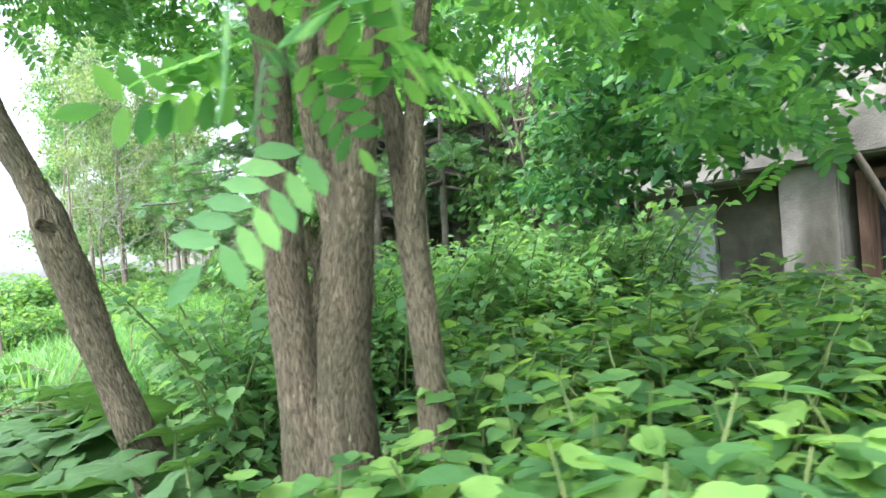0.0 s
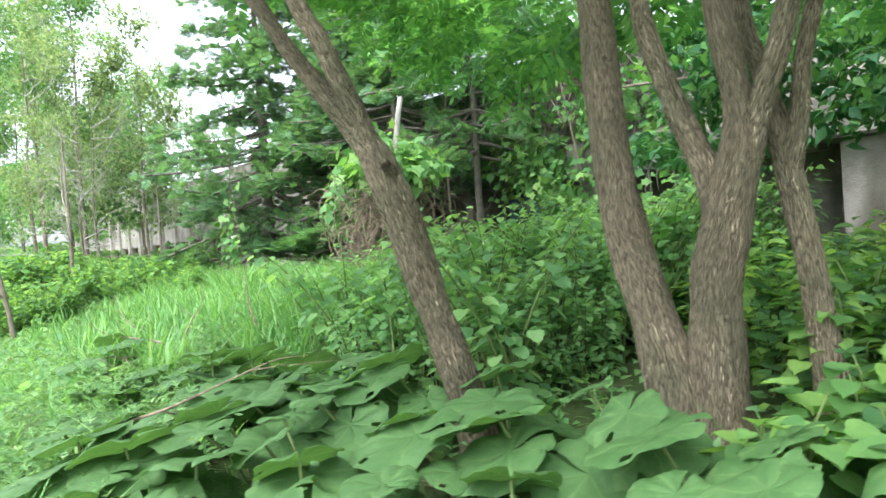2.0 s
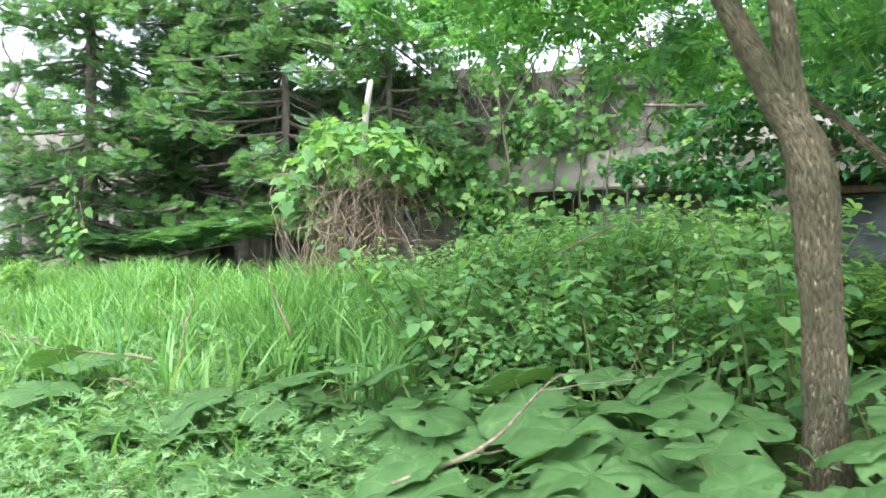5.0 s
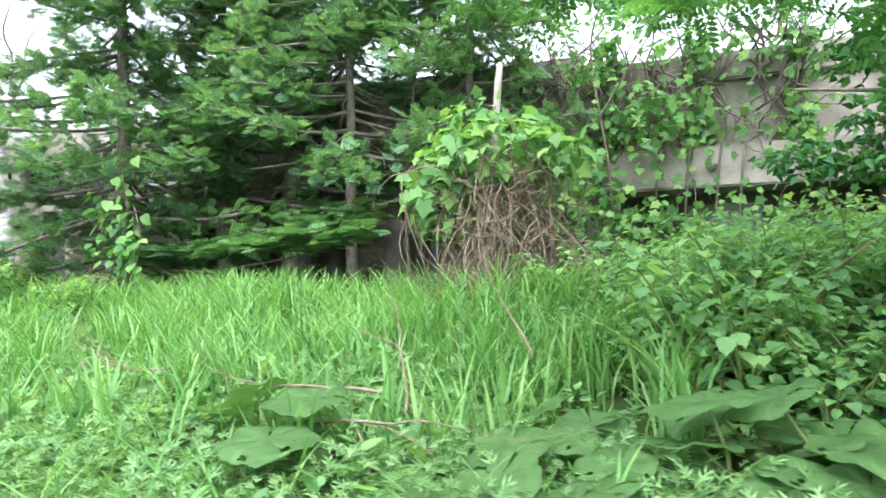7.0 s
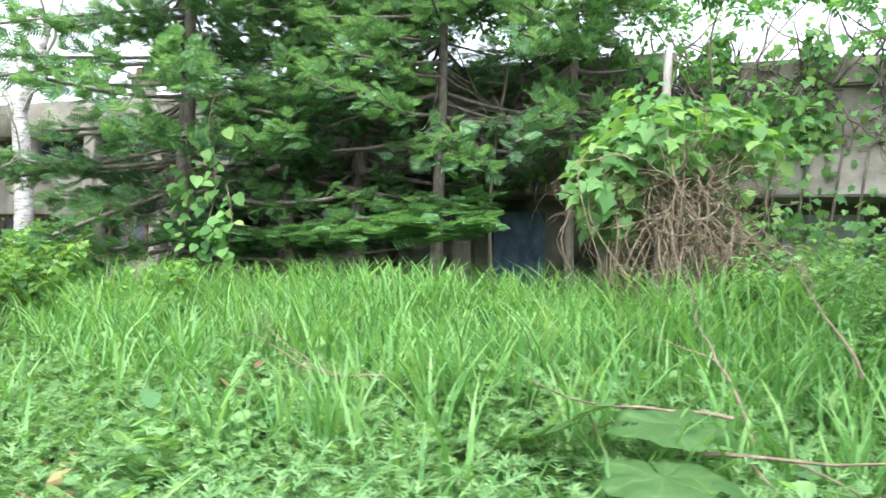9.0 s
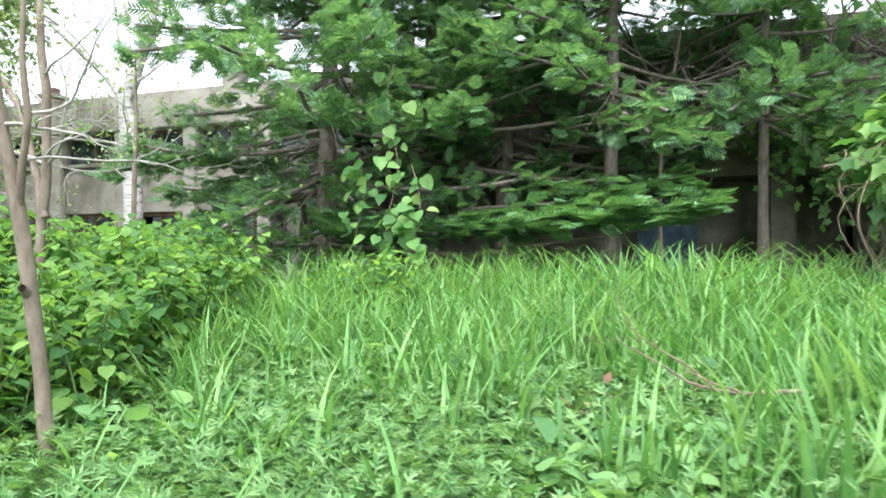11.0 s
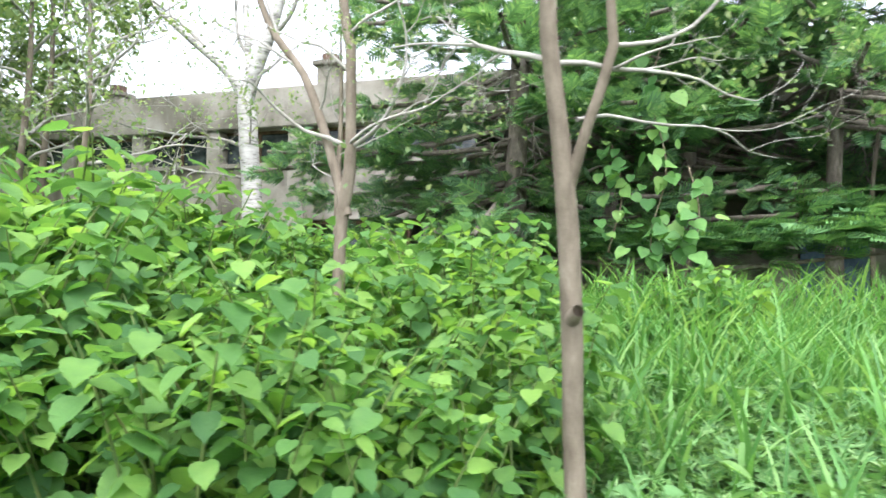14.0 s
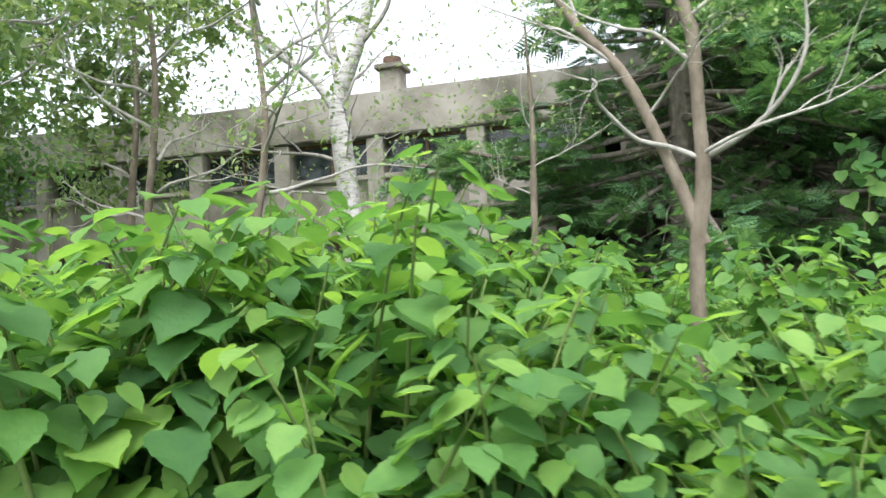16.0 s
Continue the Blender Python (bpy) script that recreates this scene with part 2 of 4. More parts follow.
STEM = rough_material("green_stem", [(0.3, (0.06, 0.11, 0.03)), (0.6, (0.13, 0.17, 0.05)), (0.8, (0.2, 0.14, 0.07))], (9, 9, 9), 4.0, 0.6, 60, 0.2, 0.005)
CONCRETE = rough_material("weathered_concrete", [(0.28, (0.15, 0.135, 0.11)), (0.5, (0.31, 0.285, 0.24)), (0.75, (0.44, 0.41, 0.36))], (1.3, 1.3, 1.6), 10.0, 0.92, 45, 0.5, 0.02, stain=(0.12, 0.11, 0.08))
# shade under the overhangs is put into this darker base; the streaks are stains
DARKCON = rough_material("shade_and_stain_concrete", [(0.3, (0.11, 0.1, 0.08)), (0.55, (0.2, 0.185, 0.15)), (0.78, (0.32, 0.3, 0.25))], (1.6, 1.6, 2.0), 10.0, 0.92, 45, 0.5, 0.02, stain=(0.05, 0.05, 0.035))
PAINT = rough_material("flaking_pale_paint", [(0.35, (0.28, 0.29, 0.28)), (0.45, (0.5, 0.53, 0.53)), (0.7, (0.62, 0.65, 0.66))], (5, 5, 3), 8.0, 0.7, 40, 0.3, 0.01)
BLUE = rough_material("faded_blue_paint", [(0.3, (0.05, 0.075, 0.1)), (0.5, (0.09, 0.14, 0.19)), (0.75, (0.16, 0.21, 0.25))], (5, 5, 3), 8.0, 0.7, 40, 0.3, 0.01)
OLDWOOD = rough_material("rotten_brown_wood", [(0.3, (0.07, 0.045, 0.03)), (0.55, (0.16, 0.1, 0.065)), (0.8, (0.27, 0.2, 0.14))], (16, 16, 2), 8.0, 0.9, 30, 0.5, 0.01)
POLE = rough_material("silvered_wood", [(0.3, (0.14, 0.13, 0.11)), (0.55, (0.29, 0.27, 0.235)), (0.8, (0.42, 0.4, 0.36))], (24, 24, 2), 8.0, 0.9, 30, 0.4, 0.01)
RUST = rough_material("rusty_iron", [(0.3, (0.05, 0.035, 0.03)), (0.6, (0.13, 0.08, 0.055)), (0.8, (0.2, 0.14, 0.1))], (8, 8, 8), 6.0, 0.8, 60, 0.4, 0.01)
GLASS, gn, gl, gb = material("dusty_window_glass")
gb.inputs["Roughness"].default_value = 0.18
gb.inputs["Base Color"].default_value = (0.035, 0.045, 0.05, 1)
gt = gn.new("ShaderNodeTexNoise")
gt.inputs["Scale"].default_value = 3.0
gr = ramp(gn, [(0.35, (0.02, 0.028, 0.03)), (0.7, (0.09, 0.105, 0.11))])
gl.new(gt.outputs["Fac"], gr.inputs[0])
gl.new(gr.outputs[0], gb.inputs["Base Color"])


# ---- mesh helpers ----
def mesh_of(name, verts, faces, mat, smooth=True):
    me = bpy.data.meshes.new(name)
    verts = np.asarray(verts, dtype=np.float32)
    faces = np.asarray(faces, dtype=np.int32)
    k = faces.shape[1]
    me.vertices.add(len(verts))
    me.vertices.foreach_set("co", verts.ravel())
    me.loops.add(faces.size)
    me.loops.foreach_set("vertex_index", faces.ravel())
    me.polygons.add(len(faces))
    me.polygons.foreach_set("loop_start", np.arange(0, faces.size, k, dtype=np.int32))
    me.polygons.foreach_set("use_smooth", np.full(len(faces), smooth))
    me.update(calc_edges=True)
    me.validate()
    me.materials.append(mat)
    return me


def thing(name, label, category, group="", kind="", mesh=None, m=None):
    ob = new(name, mesh)
    ob.matrix_world = BASE @ (m or Matrix())
    return tagged(ob, label, category, group, kind)


def part(name, mesh, parent, label="", m=None):
    ob = new(name, mesh)
    ob.parent = parent
    ob.matrix_basis = m or Matrix()
    return tagged(ob, label)


def unit(a):
    return a / np.maximum(np.linalg.norm(a, axis=1, keepdims=True), 1e-6)


def scatter(template, pos, along, up, size):
    """Copies of a small template (vertices, faces), as one array: x runs along, z runs up."""
    tv, tf = template
    pos, along, up = np.asarray(pos, float), unit(np.asarray(along, float)), np.asarray(up, float)
    size = np.broadcast_to(np.asarray(size, float), (len(pos),))
    side = unit(np.cross(up, along))
    nrm = np.cross(along, side)
    v = pos[:, None] + size[:, None, None] * (tv[None, :, :1] * along[:, None] + tv[None, :, 1:2] * side[:, None] + tv[None, :, 2:] * nrm[:, None])
    f = tf[None] + (np.arange(len(pos)) * len(tv))[:, None, None]
    return v.reshape(-1, 3), f.reshape(-1, tf.shape[1])


def joined(parts):
    vs, fs, k = [], [], 0
    for v, f in parts:
        if len(v):
            vs.append(v)
            fs.append(np.asarray(f) + k)
            k += len(v)
    return np.concatenate(vs), np.concatenate(fs)


TUBE_GRAIN = []      # for the latest tube: across and along its fibres


def tube(points, radii, sides=8, rough=0.0, freq=9.0):
    """A tapered limb along points; rough: depth of the furrows."""
    pts = [Vector(p) for p in points]
    vs, fs = [], []
    ref = Vector((0.31, 0.95, 0.05))
    grain, run = [], 0.0
    for i, p in enumerate(pts):
        run += (p - pts[max(i - 1, 0)]).length
        d = (pts[min(i + 1, len(pts) - 1)] - pts[max(i - 1, 0)]).normalized()
        a = d.cross(ref).normalized()
        b = d.cross(a)
        for s in range(sides):
            ang = 2 * math.pi * s / sides
            o = a * math.cos(ang) + b * math.sin(ang)
            r = radii[i]
            if rough:
                q = p + o * r
                r *= 1 + rough * noise.noise(Vector((q.x * freq * 2.2, q.y * freq * 2.2, q.z * freq * 0.22))) + 0.10 * noise.noise(q * 3.1)
            vs.append(p + o * r)
            grain.append((math.cos(ang) * radii[0], math.sin(ang) * radii[0], run))
    for i in range(len(pts) - 1):
        for s in range(sides):
            t = (s + 1) % sides
            fs.append((i * sides + s, i * sides + t, (i + 1) * sides + t, (i + 1) * sides + s))
    TUBE_GRAIN[:] = grain
    return np.array([tuple(v) for v in vs]), np.array(fs)


def spline(points, step):
    """Points along a smooth line through the given ones (x, y, z, radius)."""
    p = np.array(points, float)
    out = []
    for i in range(len(p) - 1):
        a, b, c, d = p[max(i - 1, 0)], p[i], p[i + 1], p[min(i + 2, len(p) - 1)]
        n = max(2, int(np.linalg.norm(c[:3] - b[:3]) / step))
        for t in np.arange(n) / n:
            out.append(0.5 * (2 * b + (c - a) * t + (2 * a - 5 * b + 4 * c - d) * t * t + (3 * b - a - 3 * c + d) * t ** 3))
    out.append(p[-1])
    return np.array(out)


def limb(points, step=0.07, sides=18, rough=0.12):
    s = spline(points, step)
    return tube(s[:, :3], s[:, 3], sides, rough)


def box(bm, u0, u1, v0, v1, z0, z1, bevel=0.0):
    m = Matrix.LocRotScale(((u0 + u1) / 2, (v0 + v1) / 2, (z0 + z1) / 2), None, (abs(u1 - u0), abs(v1 - v0), abs(z1 - z0)))
    r = bmesh.ops.create_cube(bm, size=1, matrix=m)
    if bevel:
        edges = list({e for v in r["verts"] for e in v.link_edges})
        bmesh.ops.bevel(bm, geom=edges, offset=bevel, segments=2, affect="EDGES")


def boxes_mesh(name, mat, *dims, bevel=0.012):
    bm = bmesh.new()
    for d in dims:
        box(bm, *d, bevel=bevel)
    me = bpy.data.meshes.new(name)
    bm.to_mesh(me)
    bm.free()
    me.materials.append(mat)
    return me


def A(v, f):
    return np.array(v, float), np.array(f, int)


LEAF = A([(0, 0, 0), (.35, .26, .05), (1, 0, -.12), (.35, -.26, .05), (.5, 0, -.01)], [(0, 4, 1), (1, 4, 2), (2, 4, 3), (3, 4, 0)])


def heart_template():
    """A broad heart-shaped leaf, folded along its rib, with a gently toothed edge."""
    half = [(-.05, .14), (-.01, .3), (.12, .43), (.33, .46), (.34, .425), (.55, .4), (.56, .36), (.75, .27), (.76, .225), (.91, .08)]
    rib = [(0, 0, 0), (.3, 0, -.035), (.6, 0, -.05), (1, 0, -.15)]
    vs = list(rib)
    fs = []
    for s in (1, -1):
        k = len(vs)
        vs += [(x, s * y, .06 * y / .4 - .12 * max(0, x - .4) ** 1.5) for x, y in half]
        ring = [k + i for i in range(len(half))]
        near = [0, 0, 1, 1, 1, 2, 2, 2, 3, 3]
        chain = [0] + ring + [3]
        ribs = [0] + near + [3]
        for p in range(len(chain) - 1):
            q = (chain[p], chain[p + 1], ribs[p])
            if len(set(q)) == 3:
                fs.append(q if s > 0 else q[::-1])
            if ribs[p] != ribs[p + 1]:
                q = (chain[p + 1], ribs[p + 1], ribs[p])
                if len(set(q)) == 3:
                    fs.append(q if s > 0 else q[::-1])
    return A(vs, fs)


HEART = heart_template()
LOBED = A([(0, 0, 0), (-.1, .35, .02), (.25, .3, .04), (.4, .52, 0), (.6, .26, .04), (1, 0, -.14), (.6, -.26, .04), (.4, -.52, 0), (.25, -.3, .04), (-.1, -.35, .02), (.4, 0, -.02)],
          [(10, i, i - 1) for i in range(1, 10)] + [(10, 0, 9)])


def frond_template(n=6):
    """A flat spray of short needled twigs either side of a stem."""
    vs, fs = [], []
    def blade(p, d, length, w):
        d = np.array(d, float)
        d /= np.linalg.norm(d)
        s = np.array((-d[1], d[0], 0))
        i = len(vs)
        p = np.array(p, float)
        vs.extend([p, p + d * length * .35 + s * w, p + d * length, p + d * length * .35 - s * w])
        fs.extend([(i, i + 1, i + 2), (i, i + 2, i + 3)])
    blade((0, 0, 0), (1, 0, -.06), 1.0, .045)
    for k in range(n):
        x = .08 + .75 * k / n
        ln = .55 * (1 - .62 * k / n)
        blade((x, 0, 0), (.75, 1, .02), ln, .048)
        blade((x + .04, 0, 0), (.75, -1, .02), ln, .048)
        blade((x, .0, 0), (.55, .45, .5), ln * .55, .04)
        blade((x + .02, .0, 0), (.55, -.45, .5), ln * .55, .04)
    return A(vs, fs)


FROND = frond_template()


def pinnate(n=6):
    """A feathered leaf: pairs of oval leaflets on one stalk."""
    p = [(.1 + .8 * k / n, s) for k in range(n) for s in (1, -1)]
    pos = np.array([(x, 0, 0) for x, s in p] + [(.9, 0, 0)])
    al = np.array([(.45, s, -.1) for x, s in p] + [(1, 0, -.1)])
    up = np.tile((0, 0, 1.), (len(pos), 1))
    return scatter(A([(0, 0, 0), (.28, .17, .02), (.7, .19, .01), (1, 0, -.05), (.7, -.19, .01), (.28, -.17, .02)], [(0, 1, 2), (0, 2, 3), (0, 3, 4), (0, 4, 5)]), pos, al, up, .3)


PINNATE = pinnate()


def blades(us, vs, height, width, lean, seed=1, z0=None):
    """Grass blades that arch over at the tip, as one array."""
    r = np.random.default_rng(seed)
    n = len(us)
    z = np.array([ground_z(a, b) for a, b in zip(us, vs)]) if z0 is None else z0
    ang = r.uniform(0, 2 * np.pi, n)
    d = np.stack([np.cos(ang), np.sin(ang)], 1)
    h = height * r.uniform(.6, 1.15, n)
    bend = lean * r.uniform(.3, 1.5, n) * h
    w = width * r.uniform(.6, 1.3, n)
    ts = np.array([0, .3, .55, .78, .93, 1.0])
    prof = np.array([.8, 1, .9, .65, .35, .02])
    verts = []
    for t, p in zip(ts, prof):
        o = bend * t ** 2.4
        zz = z + h * (t - .28 * lean * np.clip(t - .6, 0, 1) * 2)
        for s in (-1, 1):
            verts.append(np.stack([us + d[:, 0] * o - d[:, 1] * w * p * s, vs + d[:, 1] * o + d[:, 0] * w * p * s, zz], 1))
    v = np.stack(verts, 1).reshape(-1, 3)
    f = np.array([(2 * i, 2 * i + 1, 2 * i + 3, 2 * i + 2) for i in range(5)])
    return v, (f[None] + (np.arange(n) * 12)[:, None, None]).reshape(-1, 4)


def tri4(f):
    return np.concatenate([f[:, [0, 1, 2]], f[:, [0, 2, 3]]])


# ---- ground ----
us = np.concatenate([np.linspace(-2000, -40, 10), np.arange(-30, 40, .35), np.linspace(50, 2500, 12)])
vs = np.concatenate([np.linspace(-1500, -30, 8), np.arange(-12, 30, .35), np.linspace(40, 1500, 8)])
gv = [(a, b, ground_z(a, b)) for a in us for b in vs]
nv = len(vs)
gf = [(i * nv + j, (i + 1) * nv + j, (i + 1) * nv + j + 1, i * nv + j + 1) for i in range(len(us) - 1) for j in range(nv - 1)]
thing("ground", "dark soil and moss under dense green weeds", "ground", kind="structure", mesh=mesh_of("ground", gv, gf, SOIL))

# ---- the long concrete building ----
building = thing("concrete_building", "long derelict concrete building with weathered grey walls, overgrown", "building")
G0 = -0.3
# left wing: pilasters, two rows of windows, projecting parapet
part("wall", boxes_mesh("wall", CONCRETE, (9.4, 40, -.25, 0, 2.17, 3.08), (9.4, 40, -.25, -.002, G0, 1.3)), building)
part("parapet", boxes_mesh("parapet", CONCRETE, (9.42, 40.2, -.45, .14, 3.68, 4.34), bevel=.02), building, "stained concrete parapet band")
part("sill_course", boxes_mesh("sill_course", CONCRETE, (9.4, 40, .003, .06, 3.04, 3.12)), building)
pil = boxes_mesh("pilaster", CONCRETE, (-.13, .13, -.26, .1, G0, 3.67), bevel=.015)
mull = boxes_mesh("mullion", OLDWOOD, (-.025, .025, -.16, -.10, 3.13, 3.67), bevel=.004)
lowmull = boxes_mesh("mullion", OLDWOOD, (-.025, .025, -.16, -.10, 1.31, 2.16), bevel=.004)
for k in range(17):
    u = 9.85 + 1.55 * k
    if k > 0:
        part("pilaster", pil, building, m=Matrix.Translation((u, 0, 0)))
    win = part("window", boxes_mesh("window", OLDWOOD, (u + .14, u + 1.41, -.17, -.09, 3.10, 3.14), bevel=.004), building)
    part("head_rail", boxes_mesh("head_rail", OLDWOOD, (u + .14, u + 1.41, -.17, -.09, 3.63, 3.675), bevel=.004), win)
    part("pane", boxes_mesh("pane", GLASS, (u + .14, u + .76, -.145, -.135, 3.14, 3.63), bevel=0), win)
    part("pane", boxes_mesh("pane", GLASS, (u + .79, u + 1.41, -.14, -.13, 3.14, 3.63), bevel=0), win)
    part("mullion", mull, win, m=Matrix.Translation((u + .775, 0, 0)))
    low = part("window", boxes_mesh("window", OLDWOOD, (u + .14, u + 1.41, -.17, -.09, 1.31, 1.36), bevel=.004), building, "dark broken lower window")
    part("head_rail", boxes_mesh("head_rail", OLDWOOD, (u + .14, u + 1.41, -.17, -.09, 2.10, 2.16), bevel=.004), low)
    for q in range(3):
        part("mullion", lowmull, low, m=Matrix.Translation((u + .14 + .42 * (q + .5), 0, 0)))
    part("pane", boxes_mesh("pane", GLASS, (u + .14, u + .98, -.145, -.135, 1.36, 2.10), bevel=0), low)
# entrance porch of the wing
part("porch_roof", boxes_mesh("porch_roof", CONCRETE, (9.5, 11.0, .11, 1.0, 2.3, 2.62), bevel=.02), building, "thick concrete porch slab")
part("porch_post", boxes_mesh("porch_post", CONCRETE, (10.24, 10.48, .6, .84, G0, 2.3), bevel=.015), building)
# middle: upper wall over a dark recessed ground floor
part("wall", boxes_mesh("wall", CONCRETE, (2.4, 9.4, -.35, 0, 2.87, 4.1)), building)
part("parapet", boxes_mesh("parapet", CONCRETE, (2.38, 9.41, -.45, .12, 4.103, 4.5), bevel=.02), building)
part("ledge", boxes_mesh("ledge", CONCRETE, (2.38, 9.39, .003, .16, 2.84, 2.96), bevel=.02), building)
# beam, recessed wall and columns: concrete coloured darker for the overhang's shade
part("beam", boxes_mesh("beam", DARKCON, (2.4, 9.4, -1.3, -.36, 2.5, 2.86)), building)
part("recessed_wall", boxes_mesh("recessed_wall", DARKCON, (2.4, 9.4, -1.55, -1.3, G0, 2.86)), building, "recessed wall under the overhang, its shade put into the dark colour")
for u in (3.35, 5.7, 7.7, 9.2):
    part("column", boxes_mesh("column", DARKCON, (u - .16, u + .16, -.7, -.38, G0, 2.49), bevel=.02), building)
door = part("door", boxes_mesh("door", BLUE, (4.45, 5.35, -1.29, -1.24, 0.3, 2.3), bevel=.008), building, "faded dark blue door")
part("door_panel", boxes_mesh("door_panel", BLUE, (4.55, 4.87, -1.237, -1.225, 0.5, 2.15), bevel=.004), door)
part("door_panel", boxes_mesh("door_panel", BLUE, (4.93, 5.25, -1.237, -1.225, 0.5, 2.15), bevel=.004), door)
# right: canopy band, broken upper wall, posts and doorway
part("wall", boxes_mesh("wall", CONCRETE, (-12, 2.38, -.4, 0, 2.97, 3.9)), building)
part("parapet", boxes_mesh("parapet", CONCRETE, (-12, 2.36, -.55, .1, 3.903, 4.3), bevel=.03), building)
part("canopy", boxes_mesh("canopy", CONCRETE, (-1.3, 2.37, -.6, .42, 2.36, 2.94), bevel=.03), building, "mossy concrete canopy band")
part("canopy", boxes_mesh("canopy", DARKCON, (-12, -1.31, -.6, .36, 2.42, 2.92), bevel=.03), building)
# the canopy's shade is in this wall's dark colour too
part("recessed_wall", boxes_mesh("recessed_wall", DARKCON, (-12, 2.39, -.95, -.75, G0, 2.95)), building, "stained wall under the canopy, its shade put into the dark colour")
part("pillar", boxes_mesh("pillar", CONCRETE, (-2.28, -1.62, -.3, .12, G0, 2.41), bevel=.02), building)
part("pillar", boxes_mesh("pillar", CONCRETE, (1.75, 2.3, -.3, .12, G0, 2.35), bevel=.02), building)
dr = part("door", boxes_mesh("door", PAINT, (-.2, .85, -.74, -.66, .3, 2.2), bevel=.008), building, "flaking pale blue-white door")
for u in (0.02, .3, .58):
    part("door_board", boxes_mesh("door_board", PAINT, (u, u + .25, -.657, -.645, .35, 2.15), bevel=.004), dr)
fr = part("window", boxes_mesh("window", OLDWOOD, (-2.5, -2.4, -.3, .02, 1.2, 2.2), (-4.0, -3.9, -.3, .02, 1.2, 2.2), (-4.0, -2.4, -.3, .03, 2.2, 2.3), (-4.0, -2.4, -.3, .06, 1.1, 1.2), bevel=.008), building, "broken timber-framed window")
part("pane", boxes_mesh("pane", GLASS, (-3.89, -2.51, -.2, -.19, 1.21, 2.19), bevel=0), fr)
part("wall", boxes_mesh("wall", CONCRETE, (-12, -2.3, -.3, -.01, G0, 1.09), (-12, -4.01, -.3, -.012, 1.1, 2.41)), building)
ub = part("window", boxes_mesh("window", BLUE, (1.85, 2.25, .003, .06, 3.3, 3.62), bevel=.008), building, "small grey-blue boarded hatch")
part("sill", boxes_mesh("sill", PAINT, (1.8, 2.3, .004, .1, 3.63, 3.68), bevel=.008), ub)
# roof and the far side
part("roof", boxes_mesh("roof", DARKCON, (-12, 40, -9, -.56, 4.0, 4.12), bevel=0), building)
part("back_wall", boxes_mesh("back_wall", CONCRETE, (-12, 40, -9.25, -9.01, G0, 4.3), bevel=0), building)
part("side_wall", boxes_mesh("side_wall", CONCRETE, (-12.3, -12.01, -9.2, .1, G0, 4.3), bevel=0), building)
part("side_wall", boxes_mesh("side_wall", CONCRETE, (40.21, 40.5, -9.2, .1, G0, 4.3), bevel=0), building)


def chimney(u, v, top, w):
    c = thing("chimney", "square concrete chimney with a cracked cap, on the flat roof", "chimney", "roof chimneys", m=Matrix.Translation((u, v, 4.12)))
    part("shaft", boxes_mesh("shaft", CONCRETE, (-w, w, -w, w, 0, top), bevel=.02), c)
    part("cap", boxes_mesh("cap", DARKCON, (-w * 1.35, w * 1.35, -w * 1.35, w * 1.35, top + .001, top + .09), bevel=.015), c)
    v_, f_ = tube([(0, 0, top + .09), (0, 0, top + .24)], [w * .9, w * .85], 12)
    part("pot", mesh_of("pot", v_, f_, RUST), c)


chimney(13.2, -1.6, 1.05, .19)
chimney(18.1, -1.6, .8, .19)


# ---- woody plants ----
def tree(name, label, category, limbs, bark, crown=None, leaf=None, crown_label="", group="", sides=18, rough=.12, step=.07):
    t = thing(name, label, category, group)
    for i, p in enumerate(limbs):
        v, f = limb(p, step, sides, rough)
        me = mesh_of("trunk" if i == 0 else "limb", v, f, bark)
        at = me.attributes.new("grain", "FLOAT_VECTOR", "POINT")
        at.data.foreach_set("vector", np.array(TUBE_GRAIN, dtype=np.float32).ravel())
        part("trunk" if i == 0 else "limb", me, t)
    if crown is not None:
        part("crown", mesh_of("crown", *crown, leaf), t, crown_label)
    return t


def crown_clumps(centres, n, template, size, seed, flat=.5, droop=.3):
    """Leaves in uneven clumps: centres are (u, v, z, radius)."""
    r = np.random.default_rng(seed)
    c = np.array(centres, float)
    w = c[:, 3] ** 2
    idx = r.choice(len(c), n, p=w / w.sum())
    o = unit(r.normal(size=(n, 3))) * (r.uniform(0, 1, (n, 1)) ** .45)
    o[:, 2] *= .55
    # break each clump into tiers
    o[:, 2] = np.round(o[:, 2] * 3.2) / 3.2 + r.normal(0, .05, n)
    pos = c[idx, :3] + o * c[idx, 3:4]
    al = r.normal(size=(n, 3))
    al[:, 2] = r.normal(-droop, .3, n)
    up = r.normal(size=(n, 3)) * flat
    up[:, 2] += 1
    return scatter(template, pos, al, up, size * r.uniform(.6, 1.3, n))


